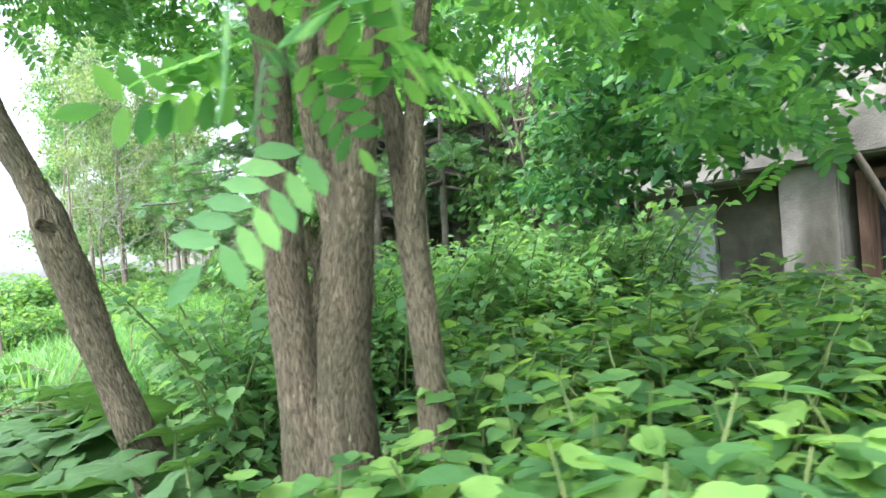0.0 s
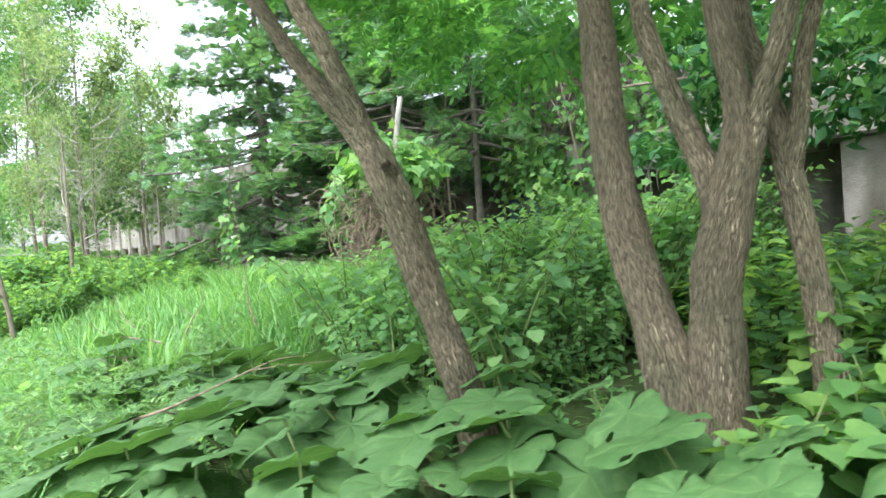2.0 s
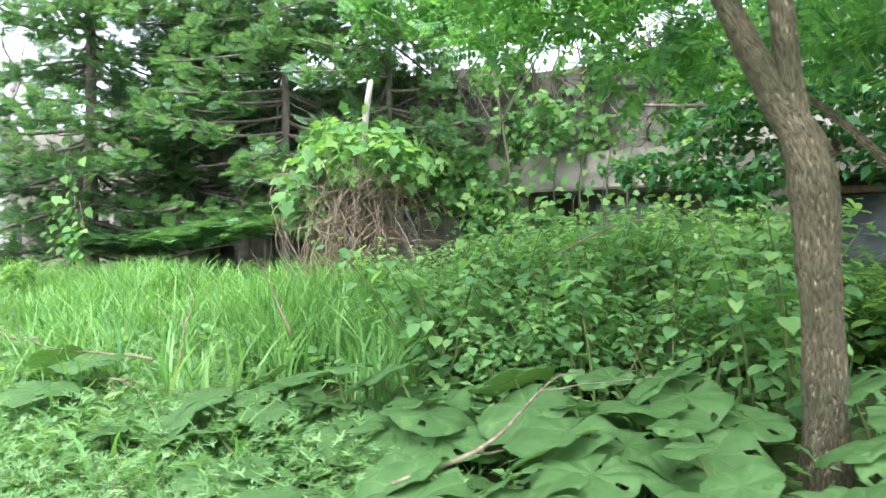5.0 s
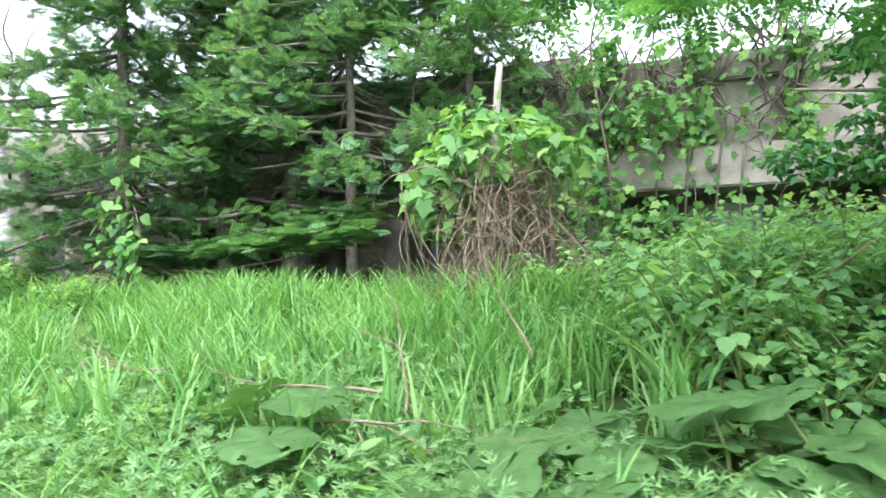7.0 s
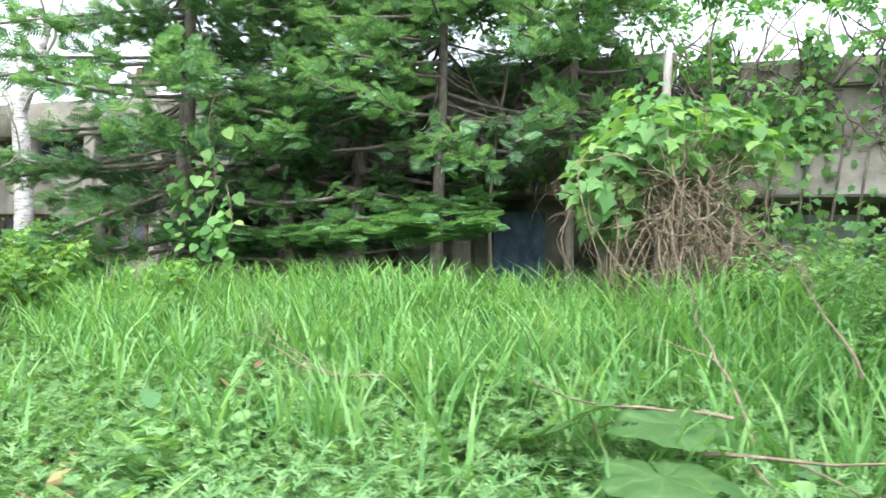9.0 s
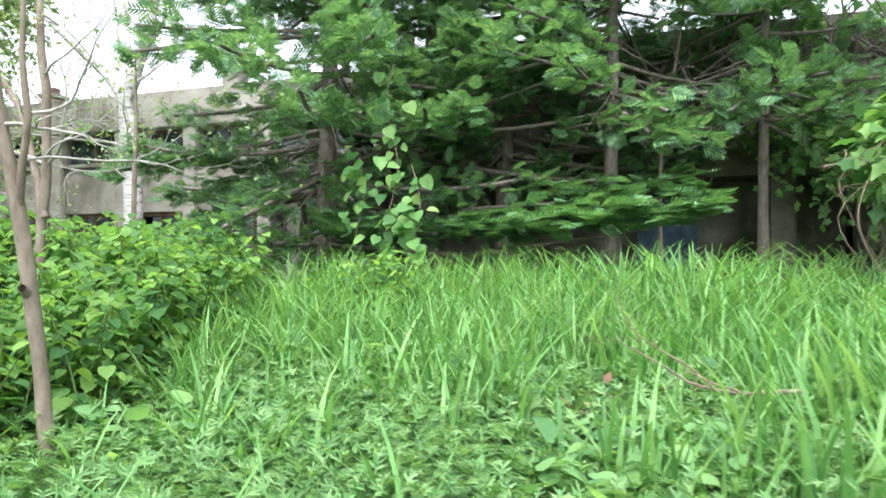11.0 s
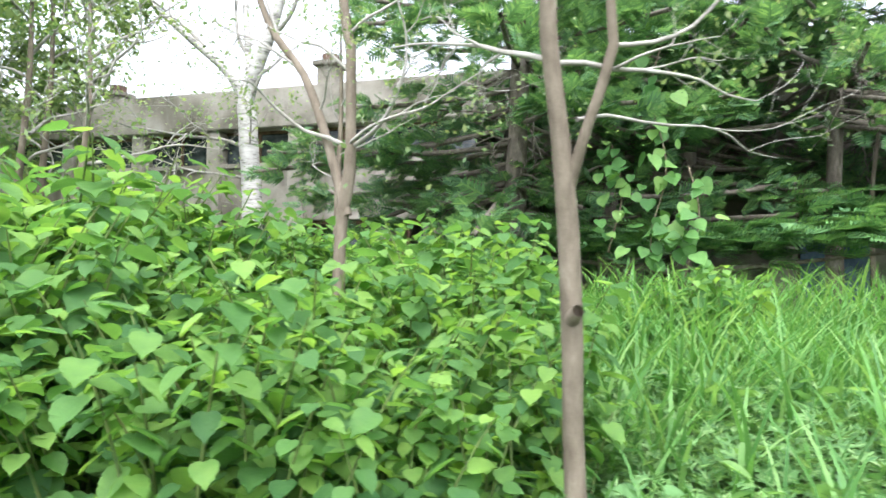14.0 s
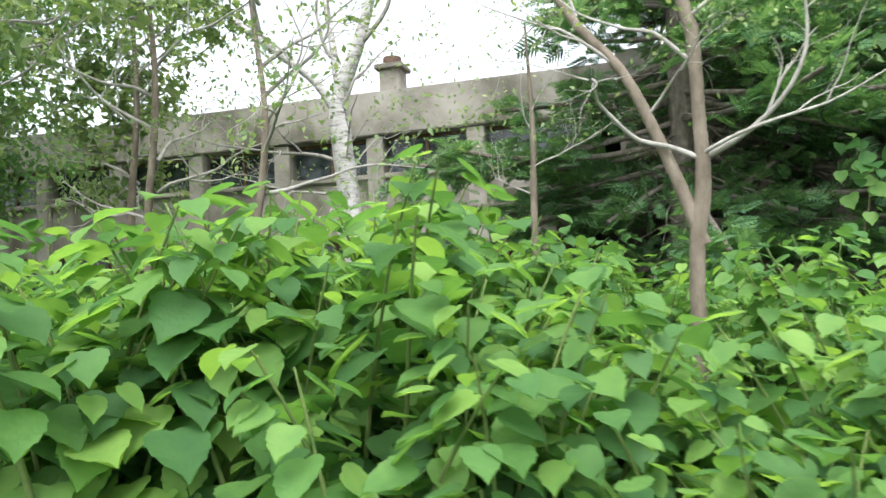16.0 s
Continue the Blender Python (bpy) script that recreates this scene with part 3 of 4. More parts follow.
def ramble(seed, start, heading, length, r0, depth, out, wander=.35, up=.12, kids=4):
    """A bare branching limb: adds tubes to out, and gives its tips."""
    r = np.random.default_rng(seed)
    d = Vector(heading).normalized()
    p = Vector(start)
    pts, rad = [tuple(p)], [r0]
    n = 7
    tips = []
    for i in range(n):
        d = (d + Vector(r.normal(0, wander, 3)) * .5 + Vector((0, 0, up * .4))).normalized()
        p = p + d * length / n
        pts.append(tuple(p))
        rad.append(r0 * (1 - .8 * (i + 1) / n))
        if depth > 0 and i >= 1 and r.random() < kids / n:
            side = Vector(r.normal(size=3)).cross(d).normalized()
            tips += ramble(int(r.integers(1 << 30)), p, d * .7 + side * .75, length * r.uniform(.4, .65), rad[-1] * .7, depth - 1, out, wander, up, kids)
    s = spline([(*a, b) for a, b in zip(pts, rad)], max(length / 14, .03))
    out.append(tube(s[:, :3], s[:, 3], 7 if r0 > .015 else 5))
    return tips + [tuple(p)] + [pts[4], pts[6]]


def tip_leaves(tips, per, spread, template, size, seed):
    r = np.random.default_rng(seed)
    t = np.repeat(np.array(tips), per, 0)
    pos = t + r.normal(0, spread, t.shape)
    al = r.normal(size=t.shape)
    up = r.normal(size=t.shape) * .6 + (0, 0, 1)
    return scatter(template, pos, al, up, size * r.uniform(.5, 1.3, len(t)))


# the many-stemmed old tree and its neighbour
g = ground_z(-3, 6) - .1
old_limbs = [
    [(-3.08, 6.0, g, 0.19), (-3.08, 6.0, .68, 0.158), (-3.1, 6.0, 1.18, 0.142), (-3.2, 6.0, 1.61, 0.132), (-3.28, 6.0, 2.0, 0.088), (-3.22, 6.0, 2.44, 0.075), (-3.2, 6.02, 2.7, 0.070), (-3.1, 6.1, 4.6, 0.044)],
    [(-2.95, 6.12, g, 0.18), (-2.88, 6.1, .78, 0.15), (-2.77, 6.1, 1.17, 0.135), (-2.65, 6.1, 1.57, 0.123), (-2.59, 6.1, 2.17, 0.110), (-2.55, 6.1, 2.87, 0.101), (-2.4, 6.2, 5.0, 0.053)],
    [(-3.14, 6.0, 1.55, 0.088), (-3.09, 6.0, 1.8, 0.075), (-2.95, 6.0, 2.14, 0.066), (-2.8, 6.0, 2.58, 0.062), (-2.7, 5.9, 3.0, 0.053), (-2.4, 5.6, 4.6, 0.026)],
    [(-3.22, 5.98, 1.55, 0.088), (-3.3, 5.98, 1.85, 0.075), (-3.39, 5.98, 2.11, 0.066), (-3.54, 5.97, 2.57, 0.057), (-3.9, 5.8, 4.4, 0.031)],
    [(-3.56, 5.75, g, 0.097), (-3.53, 5.77, .7, 0.084), (-3.48, 5.77, 1.17, 0.075), (-3.42, 5.77, 1.59, 0.075), (-3.37, 5.77, 1.89, 0.070), (-3.29, 5.77, 2.28, 0.057), (-3.2, 5.77, 2.65, 0.053), (-3.0, 5.6, 4.4, 0.026)],
    [(-3.4, 5.77, 1.75, 0.062), (-3.45, 5.77, 1.98, 0.053), (-3.49, 5.77, 2.29, 0.048), (-3.58, 5.77, 2.62, 0.044), (-3.9, 5.6, 4.2, 0.022)],
    [(-2.78, 6.05, 1.3, 0.048), (-2.55, 5.85, 1.75, 0.037), (-2.1, 5.55, 2.35, 0.026), (-1.5, 5.2, 2.9, 0.013)],
]
old_limbs = [[(x, y, z, q * (.9 if z > 1.1 else .95)) for x, y, z, q in p] for p in old_limbs]
cc = [(-4.6, 5.2, 2.75, .7), (-3.6, 4.6, 3.0, .8), (-2.4, 4.9, 3.3, .6), (-1.2, 5.0, 3.0, .75), (-.4, 5.2, 3.5, .9), (-5.2, 4.2, 3.2, .9), 
      (-3.4, 6.0, 3.9, 1.3), (-1.6, 6.2, 4.1, 1.2), (.6, 4.6, 3.7, .8), (-4.9, 6.2, 3.8, 1.0), (-2.2, 5.7, 2.75, .5), (-4.2, 4.4, 2.3, .5), (-4.7, 6.72, 2.05, .3), (-4.75, 6.85, 2.35, .3), (1.2, 3.2, 4.3, .6), (2.0, 2.6, 4.6, .6), (-.2, 3.0, 4.4, .6), (.6, 3.4, 4.5, .8), (1.8, 3.0, 4.7, .8), (3.1, 2.4, 4.9, .7)]
tree("locust_tree", "old many-stemmed locust tree with deeply furrowed brown bark, rising from butterbur", "tree", old_limbs, BARK,
     crown_clumps(cc, 2300, PINNATE, .28, 3, .6, .35), CANOPY, "airy fresh green feathered foliage")
g = ground_z(-2, 6.7) - .1
lean_limbs = [
    [(-2.0, 6.6, g, .13), (-1.99, 6.73, .69, .1), (-1.97, 6.9, 1.2, .098), (-1.91, 7.1, 1.88, .098), (-1.79, 7.18, 2.14, .075), (-1.56, 7.42, 2.6, .047), (-1.37, 7.58, 2.98, .042), (-.95, 7.8, 3.3, .035), (-.2, 8.0, 3.55, .022)],
    [(-1.87, 7.12, 1.95, .075), (-1.83, 7.22, 2.25, .06), (-1.78, 7.36, 2.6, .052), (-1.6, 7.43, 2.98, .048), (-1.2, 7.6, 4.4, .03)],
    [(-1.93, 7.04, 1.85, .05), (-1.99, 7.13, 1.91, .035), (-2.02, 7.17, 1.93, .03)],
]
tree("locust_tree", "slender leaning locust tree with grey-brown bark and a pruned knot", "tree", lean_limbs, BARK,
     crown_clumps([(-.6, 7.0, 4.0, 1.0), (-1.6, 6.6, 3.8, .9), (.5, 6.4, 4.2, .9), (-.2, 5.8, 3.7, .6), (-2.0, 8.0, 4.9, 1.3), (-3.3, 8.0, 4.7, 1.2), (-.4, 8.0, 4.9, 1.2), (-4.3, 7.4, 4.6, 1.0), (.9, 7.6, 4.9, 1.0)], 1900, PINNATE, .3, 5), CANOPY)

# broad-leaved tree against the facade, its boughs low over the canopy
hid = [[(-3.3, .8, .4, .04), (-3.2, .9, 1.6, .035), (-2.8, 1.4, 3.0, .03), (-2.4, 1.9, 4.8, .03)],
       [(-2.8, 1.3, 2.6, .04), (-1.6, 2.2, 3.0, .03), (-.3, 2.7, 3.1, .012)], [(-2.8, 1.4, 2.7, .04), (-3.6, 2.4, 3.0, .03), (-4.6, 3.0, 3.2, .012)]]
bc = [(-.2, 2.4, 2.45, .3), (-.65, 2.5, 2.4, .42), (-1.5, 2.8, 2.15, .5), (-1.3, 2.5, 2.8, .6), (-1.9, 2.8, 3.1, .8), (-2.9, 2.7, 3.0, .95), (-4.1, 2.9, 3.0, .95), (-1.0, 2.3, 3.5, .45), (-1.6, 2.4, 3.9, .8), (-2.6, 2.4, 4.1, 1.0), (-4.4, 2.5, 4.1, 1.1),
      (-2.0, 2.7, 2.4, .5), (-2.8, 2.9, 2.4, .45), (-5.6, 2.9, 3.4, 1.0), (-3.4, 3.4, 2.5, .5), (-5.0, 3.4, 2.7, .6), (-.9, 2.4, 4.5, .5), (-1.1, 2.7, 2.3, .35), (-6.6, 3.0, 4.2, 1.0)]
tree("broadleaf_tree", "broad-leaved tree with deep green foliage hanging against the wall", "tree", hid, GREYBARK,
     crown_clumps(bc, 12000, LEAF, .145, 8, .8, .5), DEEP, "dense deep green foliage")


# thin scrub that rises over the parapet
scrub = [[(4.9, .7, .4, .03), (4.95, .75, 2.4, .026), (4.7, .9, 4.2, .018), (4.6, 1.0, 5.2, .008)], [(1.9, .7, .4, .028), (1.8, .8, 2.4, .024), (2.0, .95, 4.3, .016), (1.7, 1.1, 5.1, .007)],
         [(4.85, .8, 3.2, .016), (5.4, 1.0, 4.4, .01), (5.7, 1.1, 5.1, .006)], [(1.9, .9, 3.4, .015), (1.1, 1.1, 4.5, .009), (.5, 1.2, 5.0, .005)], [(1.95, .9, 3.2, .015), (2.6, 1.0, 4.4, .009), (3.0, 1.0, 5.0, .005)]]
tree("scrub_tree", "thin-stemmed scrubby tree with sparse light leaves over the parapet", "tree", scrub, GREYBARK,
     crown_clumps([(4.6, 1.1, 4.9, .65), (5.6, 1.1, 4.9, .6), (2.6, 1.0, 4.7, .55), (1.5, 1.1, 4.8, .6), (.5, 1.2, 4.9, .5), (3.3, 1.0, 5.1, .6), (4.0, 1.0, 4.5, .35), (2.1, .9, 4.0, .35), (-.4, 1.2, 5.0, .5), (6.3, 1.0, 5.1, .5)], 3000, LEAF, .11, 18, .8, .4), CANOPY, "sparse light green leaves", sides=7, rough=.05)


# firs in front of the facade
def fir(name_seed, u, v, height, reach, label, start=1.1, dens=1.0, skew=(0, 0), stout=1.0, open_foot=True):
    r = np.random.default_rng(name_seed)
    g0 = ground_z(u, v)
    t = thing("fir_tree", label, "tree", "firs by the facade")
    tr = [(u, v, g0 - .1, .15 * stout), (u + .02, v, g0 + 1.5, .12 * stout), (u - .02, v, g0 + 3.5, .09 * stout), (u, v, g0 + height, .02)]
    part("trunk", mesh_of("trunk", *limb(tr, .2, 12, .12), FIRBARK), t)
    wood, pos, al, sz = [], [], [], []
    z = start
    while z < height - .3:
        k = 1 - z / height
        for _ in range(5):
            a = r.uniform(0, 2 * np.pi)
            ln = reach * (.35 + .85 * k) * r.uniform(.4, 1.25)
            d = np.array((np.cos(a) + skew[0], np.sin(a) + skew[1], 0))
            d /= np.linalg.norm(d)
            s = np.array((-d[1], d[0], 0))
            p0 = np.array((u, v, g0 + z + r.uniform(-.1, .1)))
            bend = r.uniform(-.1, .25)
            ts = np.linspace(0, 1, 7)
            pts = [p0 + d * ln * q + np.array((0, 0, ln * (-.28 * q + bend * q * q))) for q in ts]
            wood.append(tube(pts, [.028 * k + .012 - .01 * q for q in ts], 5))
            bare = (r.uniform(.4, .75) if open_foot else r.uniform(.25, .5)) if z < 3.7 else .15
            m = int(58 * dens * ln / 2.2 * (1 - .5 * bare)) + 8
            q = r.uniform(bare, 1.02, m)
            side = r.choice([-1, 1], m)
            off = r.uniform(0, .32, m) * (1.15 - q) * ln * .8
            base = p0 + d * ln * q[:, None] + s * (off * side)[:, None]
            base[:, 2] = p0[2] + ln * (-.28 * q + bend * q * q) + r.normal(0, .085, m) - off * .25
            pos.append(base)
            al.append(d * r.uniform(.5, 1.2, (m, 1)) + s * (side * r.uniform(.1, 1.0, m))[:, None] + np.stack([r.normal(0, .15, m), r.normal(0, .15, m), r.normal(.05, .4, m)], 1))
            sz.append(r.uniform(.14, .32, m))
        for _ in range(3 if z < 3.4 else 0):     # dead, drooping inner twigs
            ramble(int(r.integers(1 << 30)), (u, v, g0 + z), (r.normal(), r.normal(), -.35), r.uniform(.7, 1.6), .014, 1, wood, .5, -.05, 3)
        z += r.uniform(.2, .34)
    w4 = [(a, b) for a, b in wood]
    part("branch_work", mesh_of("branch_work", *joined(w4), FIRBARK), t, "bare grey-brown twiggy branches")
    pos, al, sz = np.concatenate(pos), np.concatenate(al), np.concatenate(sz)
    up = np.random.default_rng(name_seed + 1).normal(size=pos.shape) * .45 + (0, 0, 1)
    part("foliage", mesh_of("foliage", *scatter(FROND, pos, al, up, sz), FIR), t, "flat dark green needle sprays")
    return t


fir(21, 7.9, 1.4, 9.0, 2.2, "tall dark green fir with drooping bare lower twigs", 2.1)
fir(22, 7.0, .85, 9.0, 2.2, "tall fir with sparse lower boughs over the grass", 2.2)
fir(23, 8.8, 2.6, 8.5, 2.45, "dense dark green fir beside bare saplings", 1.0, 1.25, open_foot=False)
fir(25, 5.5, 1.5, 8.5, 2.1, "tall dark fir with bare grey inner twigs before the wall", 2.5, 1.0, stout=.7)
fir(24, 3.75, 1.1, 7.5, 2.1, "thin fir with sparse foliage against the wall", 2.4, 1.1, stout=.5)


# low spreading boughs at the firs' feet
def low_bough(seed, u0, v0, u1, v1, z, n):
    r = np.random.default_rng(seed)
    q = r.uniform(0, 1, n)
    pos = np.stack([u0 + (u1 - u0) * q, v0 + (v1 - v0) * q, z + .22 * q * q - .1 * q], 1) + r.normal(0, 1, (n, 3)) * (.05, .22, .07)
    al = np.stack([np.full(n, u1 - u0) * .4, r.normal(.3, .7, n), r.normal(.05, .12, n)], 1)
    return scatter(FROND, pos, al, r.normal(size=(n, 3)) * .25 + (0, 0, 1), r.uniform(.2, .36, n))


bough = thing("fir_bough", "low spreading green fir bough above the grass", "fir bough")
part("foliage", mesh_of("foliage", *joined([low_bough(1, 6.2, 2.6, 4.6, 2.6, 2.0, 150), low_bough(2, 7.2, 3.0, 5.2, 3.3, 1.66, 280), low_bough(3, 7.2, 3.0, 8.4, 3.4, 1.62, 190), low_bough(4, 6.6, 3.0, 4.5, 3.2, 1.72, 240)]), FIRNEW), bough)
part("branch", mesh_of("branch", *joined([tube([(7.9, 1.4, 1.75), (7.1, 2.3, 1.9), (5.9, 2.4, 1.95), (4.8, 2.3, 2.1)], [.035, .03, .02, .008], 6), tube([(7.1, 2.5, 1.35), (6.2, 3.0, 1.45), (5.0, 3.1, 1.6)], [.035, .02, .008], 6), tube([(7.1, 2.5, 1.35), (7.8, 3.1, 1.42), (8.6, 3.4, 1.5)], [.035, .02, .008], 6)]), FIRBARK), bough)

# birch and bare young trees
g = ground_z(12.7, 1.8)
t = tree("birch_tree", "white-barked birch with bare spreading limbs in front of the facade", "tree", [
    [(12.62, 1.75, g - .1, .17), (12.65, 1.7, 1.9, .145), (12.76, 1.7, 3.3, .13), (12.78, 1.7, 3.8, .11), (12.45, 1.7, 4.6, .08), (12.2, 1.7, 5.4, .05)],
    [(12.77, 1.7, 3.6, .08), (13.1, 1.75, 4.1, .06), (13.83, 1.7, 4.7, .05), (14.9, 1.7, 5.6, .03)],
    [(12.75, 1.68, 3.5, .07), (12.85, 1.6, 4.3, .055), (13.0, 1.5, 5.2, .04), (13.1, 1.4, 6.2, .02)]], WHITEBARK, sides=12, rough=.08)
twigs = []
tips = []
for i, (p, d, ln, r0) in enumerate([((12.45, 1.7, 4.5), (-1, .3, .7), 1.9, .035), ((13.5, 1.72, 4.5), (1, .3, .5), 1.8, .03), ((12.9, 1.6, 4.4), (.5, -.4, 1), 1.6, .03), ((12.75, 1.7, 3.0), (1, .9, .35), 1.9, .028),
                                  ((12.72, 1.7, 2.6), (.9, 1.0, .2), 1.6, .022), ((12.3, 1.7, 5.0), (-.5, .5, 1), 1.6, .03), ((14.2, 1.7, 5.1), (.6, .4, .5), 1.5, .022), ((12.78, 1.7, 3.7), (-.8, .8, .6), 1.5, .025), ((12.7, 1.7, 2.9), (-.9, .5, .3), 1.2, .018)]):
    tips += ramble(100 + i, p, d, ln, r0, 3, twigs, .45, .08, 4)
part("twig_work", mesh_of("twig_work", *joined(twigs), PALEBARK), t, "grey leafless twigs")
part("foliage", mesh_of("foliage", *tip_leaves(tips, 1, .06, LEAF, .06, 4), PALE), t)


def sapling(label, limbs, boughs, seed, per=1, bark=GREYBARK, leafsize=.028, group="young trees"):
    t = tree("young_tree", label, "tree", limbs, bark, group=group, sides=10, rough=.06, step=.1)
    tw, tips = [], []
    for i, (p, d, ln, r0) in enumerate(boughs):
        tips += ramble(seed + i, p, d, ln, r0 * .8, 3 if per < 4 else 2, tw, .4, .1, 4)
    part("twig_work", mesh_of("twig_work", *joined(tw), PALEBARK), t, "pale bare crooked twigs")
    if per:
        part("foliage", mesh_of("foliage", *tip_leaves(tips, per, .05 if per < 10 else .2, LEAF, leafsize, seed), PALE if per < 10 else FAR), t, "small young leaves")
    return t


g = ground_z(7.6, 7.6)
sapling("slim bare young tree with grey-brown bark and a pruned stub", [
    [(7.59, 7.56, g - .1, .042), (7.620, 7.599, .75, .036), (7.620, 7.644, 1.05, .036), (7.630, 7.700, 1.43, .033), (7.650, 7.741, 1.7, .032), (7.680, 7.783, 1.98, .028), (7.680, 7.816, 2.2, .024), (7.660, 7.976, 3.4, .012)],
    [(7.625, 7.719, 1.55, .02), (7.570, 7.754, 1.72, .018), (7.490, 7.790, 1.96, .016), (7.500, 7.816, 2.2, .013), (7.400, 7.876, 3.0, .006)],
    [(7.620, 7.677, 1.14, .026), (7.600, 7.716, 1.165, .022), (7.595, 7.726, 1.17, .019)]],
    [((7.680, 7.776, 1.93), (1, .1, .3), .55, .014), ((7.660, 7.774, 1.92), (-1, .2, .35), .6, .013), ((7.490, 7.780, 1.96), (-1, .1, .5), .8, .01), ((7.670, 7.831, 2.3), (.6, .5, .8), .7, .012), ((7.660, 7.876, 2.6), (-.6, -.4, .8), .7, .01),
     ((7.600, 7.748, 1.75), (-1.0, -.5, -.05), .9, .009)], 300)
g = ground_z(8.95, 6.4)
sapling("forked bare young tree with long pale horizontal boughs", [
    [(9.03, 6.4, g - .1, .04), (9.04, 6.4, 1.42, .036), (8.99, 6.4, 1.85, .034), (8.99, 6.4, 2.13, .03), (9.0, 6.4, 2.56, .03), (9.05, 6.4, 2.8, .028), (9.1, 6.4, 4.0, .012)],
    [(9.0, 6.4, 1.6, .03), (9.14, 6.38, 2.02, .027), (9.31, 6.36, 2.42, .024), (9.57, 6.35, 2.78, .02), (9.9, 6.3, 3.6, .01)]],
    [((8.98, 6.4, 1.98), (-1, .05, .12), 1.05, .018), ((8.98, 6.42, 2.0), (-1, .3, .32), .9, .013), ((9.0, 6.4, 1.98), (1, .15, .5), .95, .017), ((9.0, 6.4, 2.4), (.7, -.3, .6), .8, .014), ((9.02, 6.4, 2.6), (-.8, .2, .6), .9, .014),
     ((9.31, 6.36, 2.42), (.9, .3, .4), .8, .013), ((9.5, 6.36, 2.7), (.4, .4, .9), .7, .012), ((9.2, 6.37, 2.2), (-.5, .5, .5), .6, .01)], 330)
g = ground_z(10.2, 4.6)
sapling("thin pale sapling with upright twigs", [[(10.0, 4.5, g - .1, .03), (10.0, 4.5, 1.9, .026), (9.98, 4.5, 2.6, .02), (10.0, 4.5, 3.4, .008)]],
        [((10.0, 4.5, 2.1), (1, .2, .6), .7, .01), ((10.0, 4.5, 2.3), (-1, .2, .5), .8, .01), ((10.0, 4.5, 2.6), (.6, .2, 1), .7, .008), ((10.0, 4.5, 2.7), (-.5, .2, 1), .7, .008)], 360)
# light young trees by the far end of the knotweed
for i, (u, v, h) in enumerate([(11.6, 5.6, 4.2), (12.9, 5.0, 5.0), (13.6, 6.2, 6.5), (15.0, 4.8, 8.0), (17.0, 5.4, 8.5), (14.4, 3.4, 6.0), (19.5, 4.2, 7.5), (22.0, 5.2, 7.5), (17.5, 2.6, 6.5)]):
    g = ground_z(u, v)
    bo = []
    r = np.random.default_rng(500 + i)
    for k in range(13):
        z = g + h * (.3 + .65 * k / 13)
        a = r.uniform(0, 6.28)
        bo.append(((u, v, z), (math.cos(a), math.sin(a), .55), h * .26 * r.uniform(.6, 1.1), .02))
    sapling("slender young tree with thin crooked stem and pale new leaves", [[(u, v, g - .1, .008 * h), (u + .12, v, g + h * .25, .007 * h), (u - .06, v + .08, g + h * .5, .005 * h), (u + .1, v - .05, g + h * .75, .003 * h), (u, v, g + h, .008)]], bo, 520 + 20 * i, (1, 1, 3, 7, 24, 3, 34, 34, 13)[i], leafsize=(.05, .05, .09, .11)[i] if i < 4 else .13)
grove = []
r = np.random.default_rng(77)
for k in range(46):
    u = r.uniform(17, 40)
    grove.append((u, 1.5 + r.uniform(0, 3.6) + max(0, (u - 22)) * .05, r.uniform(1.0, 6.5), r.uniform(.6, 1.1)))
gro = thing("distant_grove", "hazy light green grove at the far end of the building", "trees", kind="stuff", mesh=mesh_of("distant_grove", *crown_clumps(grove, 15000, LEAF, .26, 9, .8, .4), FAR))
far = []
for k in range(60):
    a = r.uniform(-.1, .35)
    far.append((90 + r.uniform(0, 30), -10 + r.uniform(0, 75), r.uniform(.5, 4.0), r.uniform(2, 3.5)))
thing("distant_grove", "pale far line of trees beyond open ground", "trees", kind="stuff", mesh=mesh_of("far_trees", *crown_clumps(far, 9000, LEAF, .8, 10, .8, .4), FAR))


# ---- the vine-wrapped pole ----
pole = thing("wooden_pole", "leaning silver-grey wooden pole standing in a heap of vines", "pole")
part("shaft", mesh_of("shaft", *limb([(2.66, 3.95, .3, .05), (2.62, 3.85, 1.7, .045), (2.56, 3.62, 3.3, .038), (2.55, 3.56, 3.5, .026)], .12, 12, .06), POLE), pole)
heap = thing("vine_heap", "mound of dry tangled vine stems topped with bright grape leaves", "vine")
r = np.random.default_rng(31)
stems = []
for k in range(120):
    a = r.uniform(0, 2 * np.pi)
    ra = r.uniform(.2, .72)
    top = np.array((2.55 + math.cos(a) * ra * .75, 3.85 + math.sin(a) * ra * .7, r.uniform(1.9, 2.6)))
    a2 = a + r.normal(0, 1.0)
    foot = np.array((2.45 + math.cos(a2) * ra * .95, 3.95 + math.sin(a2) * ra * .8, ground_z(2.5, 3.9) + r.uniform(-.05, .5)))
    mid = (top + foot) / 2 + np.array((math.cos(a), math.sin(a), 0)) * r.uniform(0, .3) + r.normal(0, .2, 3)
    s = spline([(*top, .005), (*mid, .006), (*foot, .005)], .12)
    stems.append(tube(s[:, :3], s[:, 3] * r.uniform(.6, 1.5), 5))
for k in range(230):
    ramble(4000 + k, (2.5 + r.normal(0, .3), 3.9 + r.normal(0, .3), r.uniform(1.3, 2.4)), (r.normal(), r.normal(.4), r.normal(-.15, .7)), r.uniform(.45, .95), .0085, 1, stems, .75, -.05, 3)
part("stalk_work", mesh_of("stalk_work", *joined(stems), DEAD), heap, "dry brown tangled vine stems")


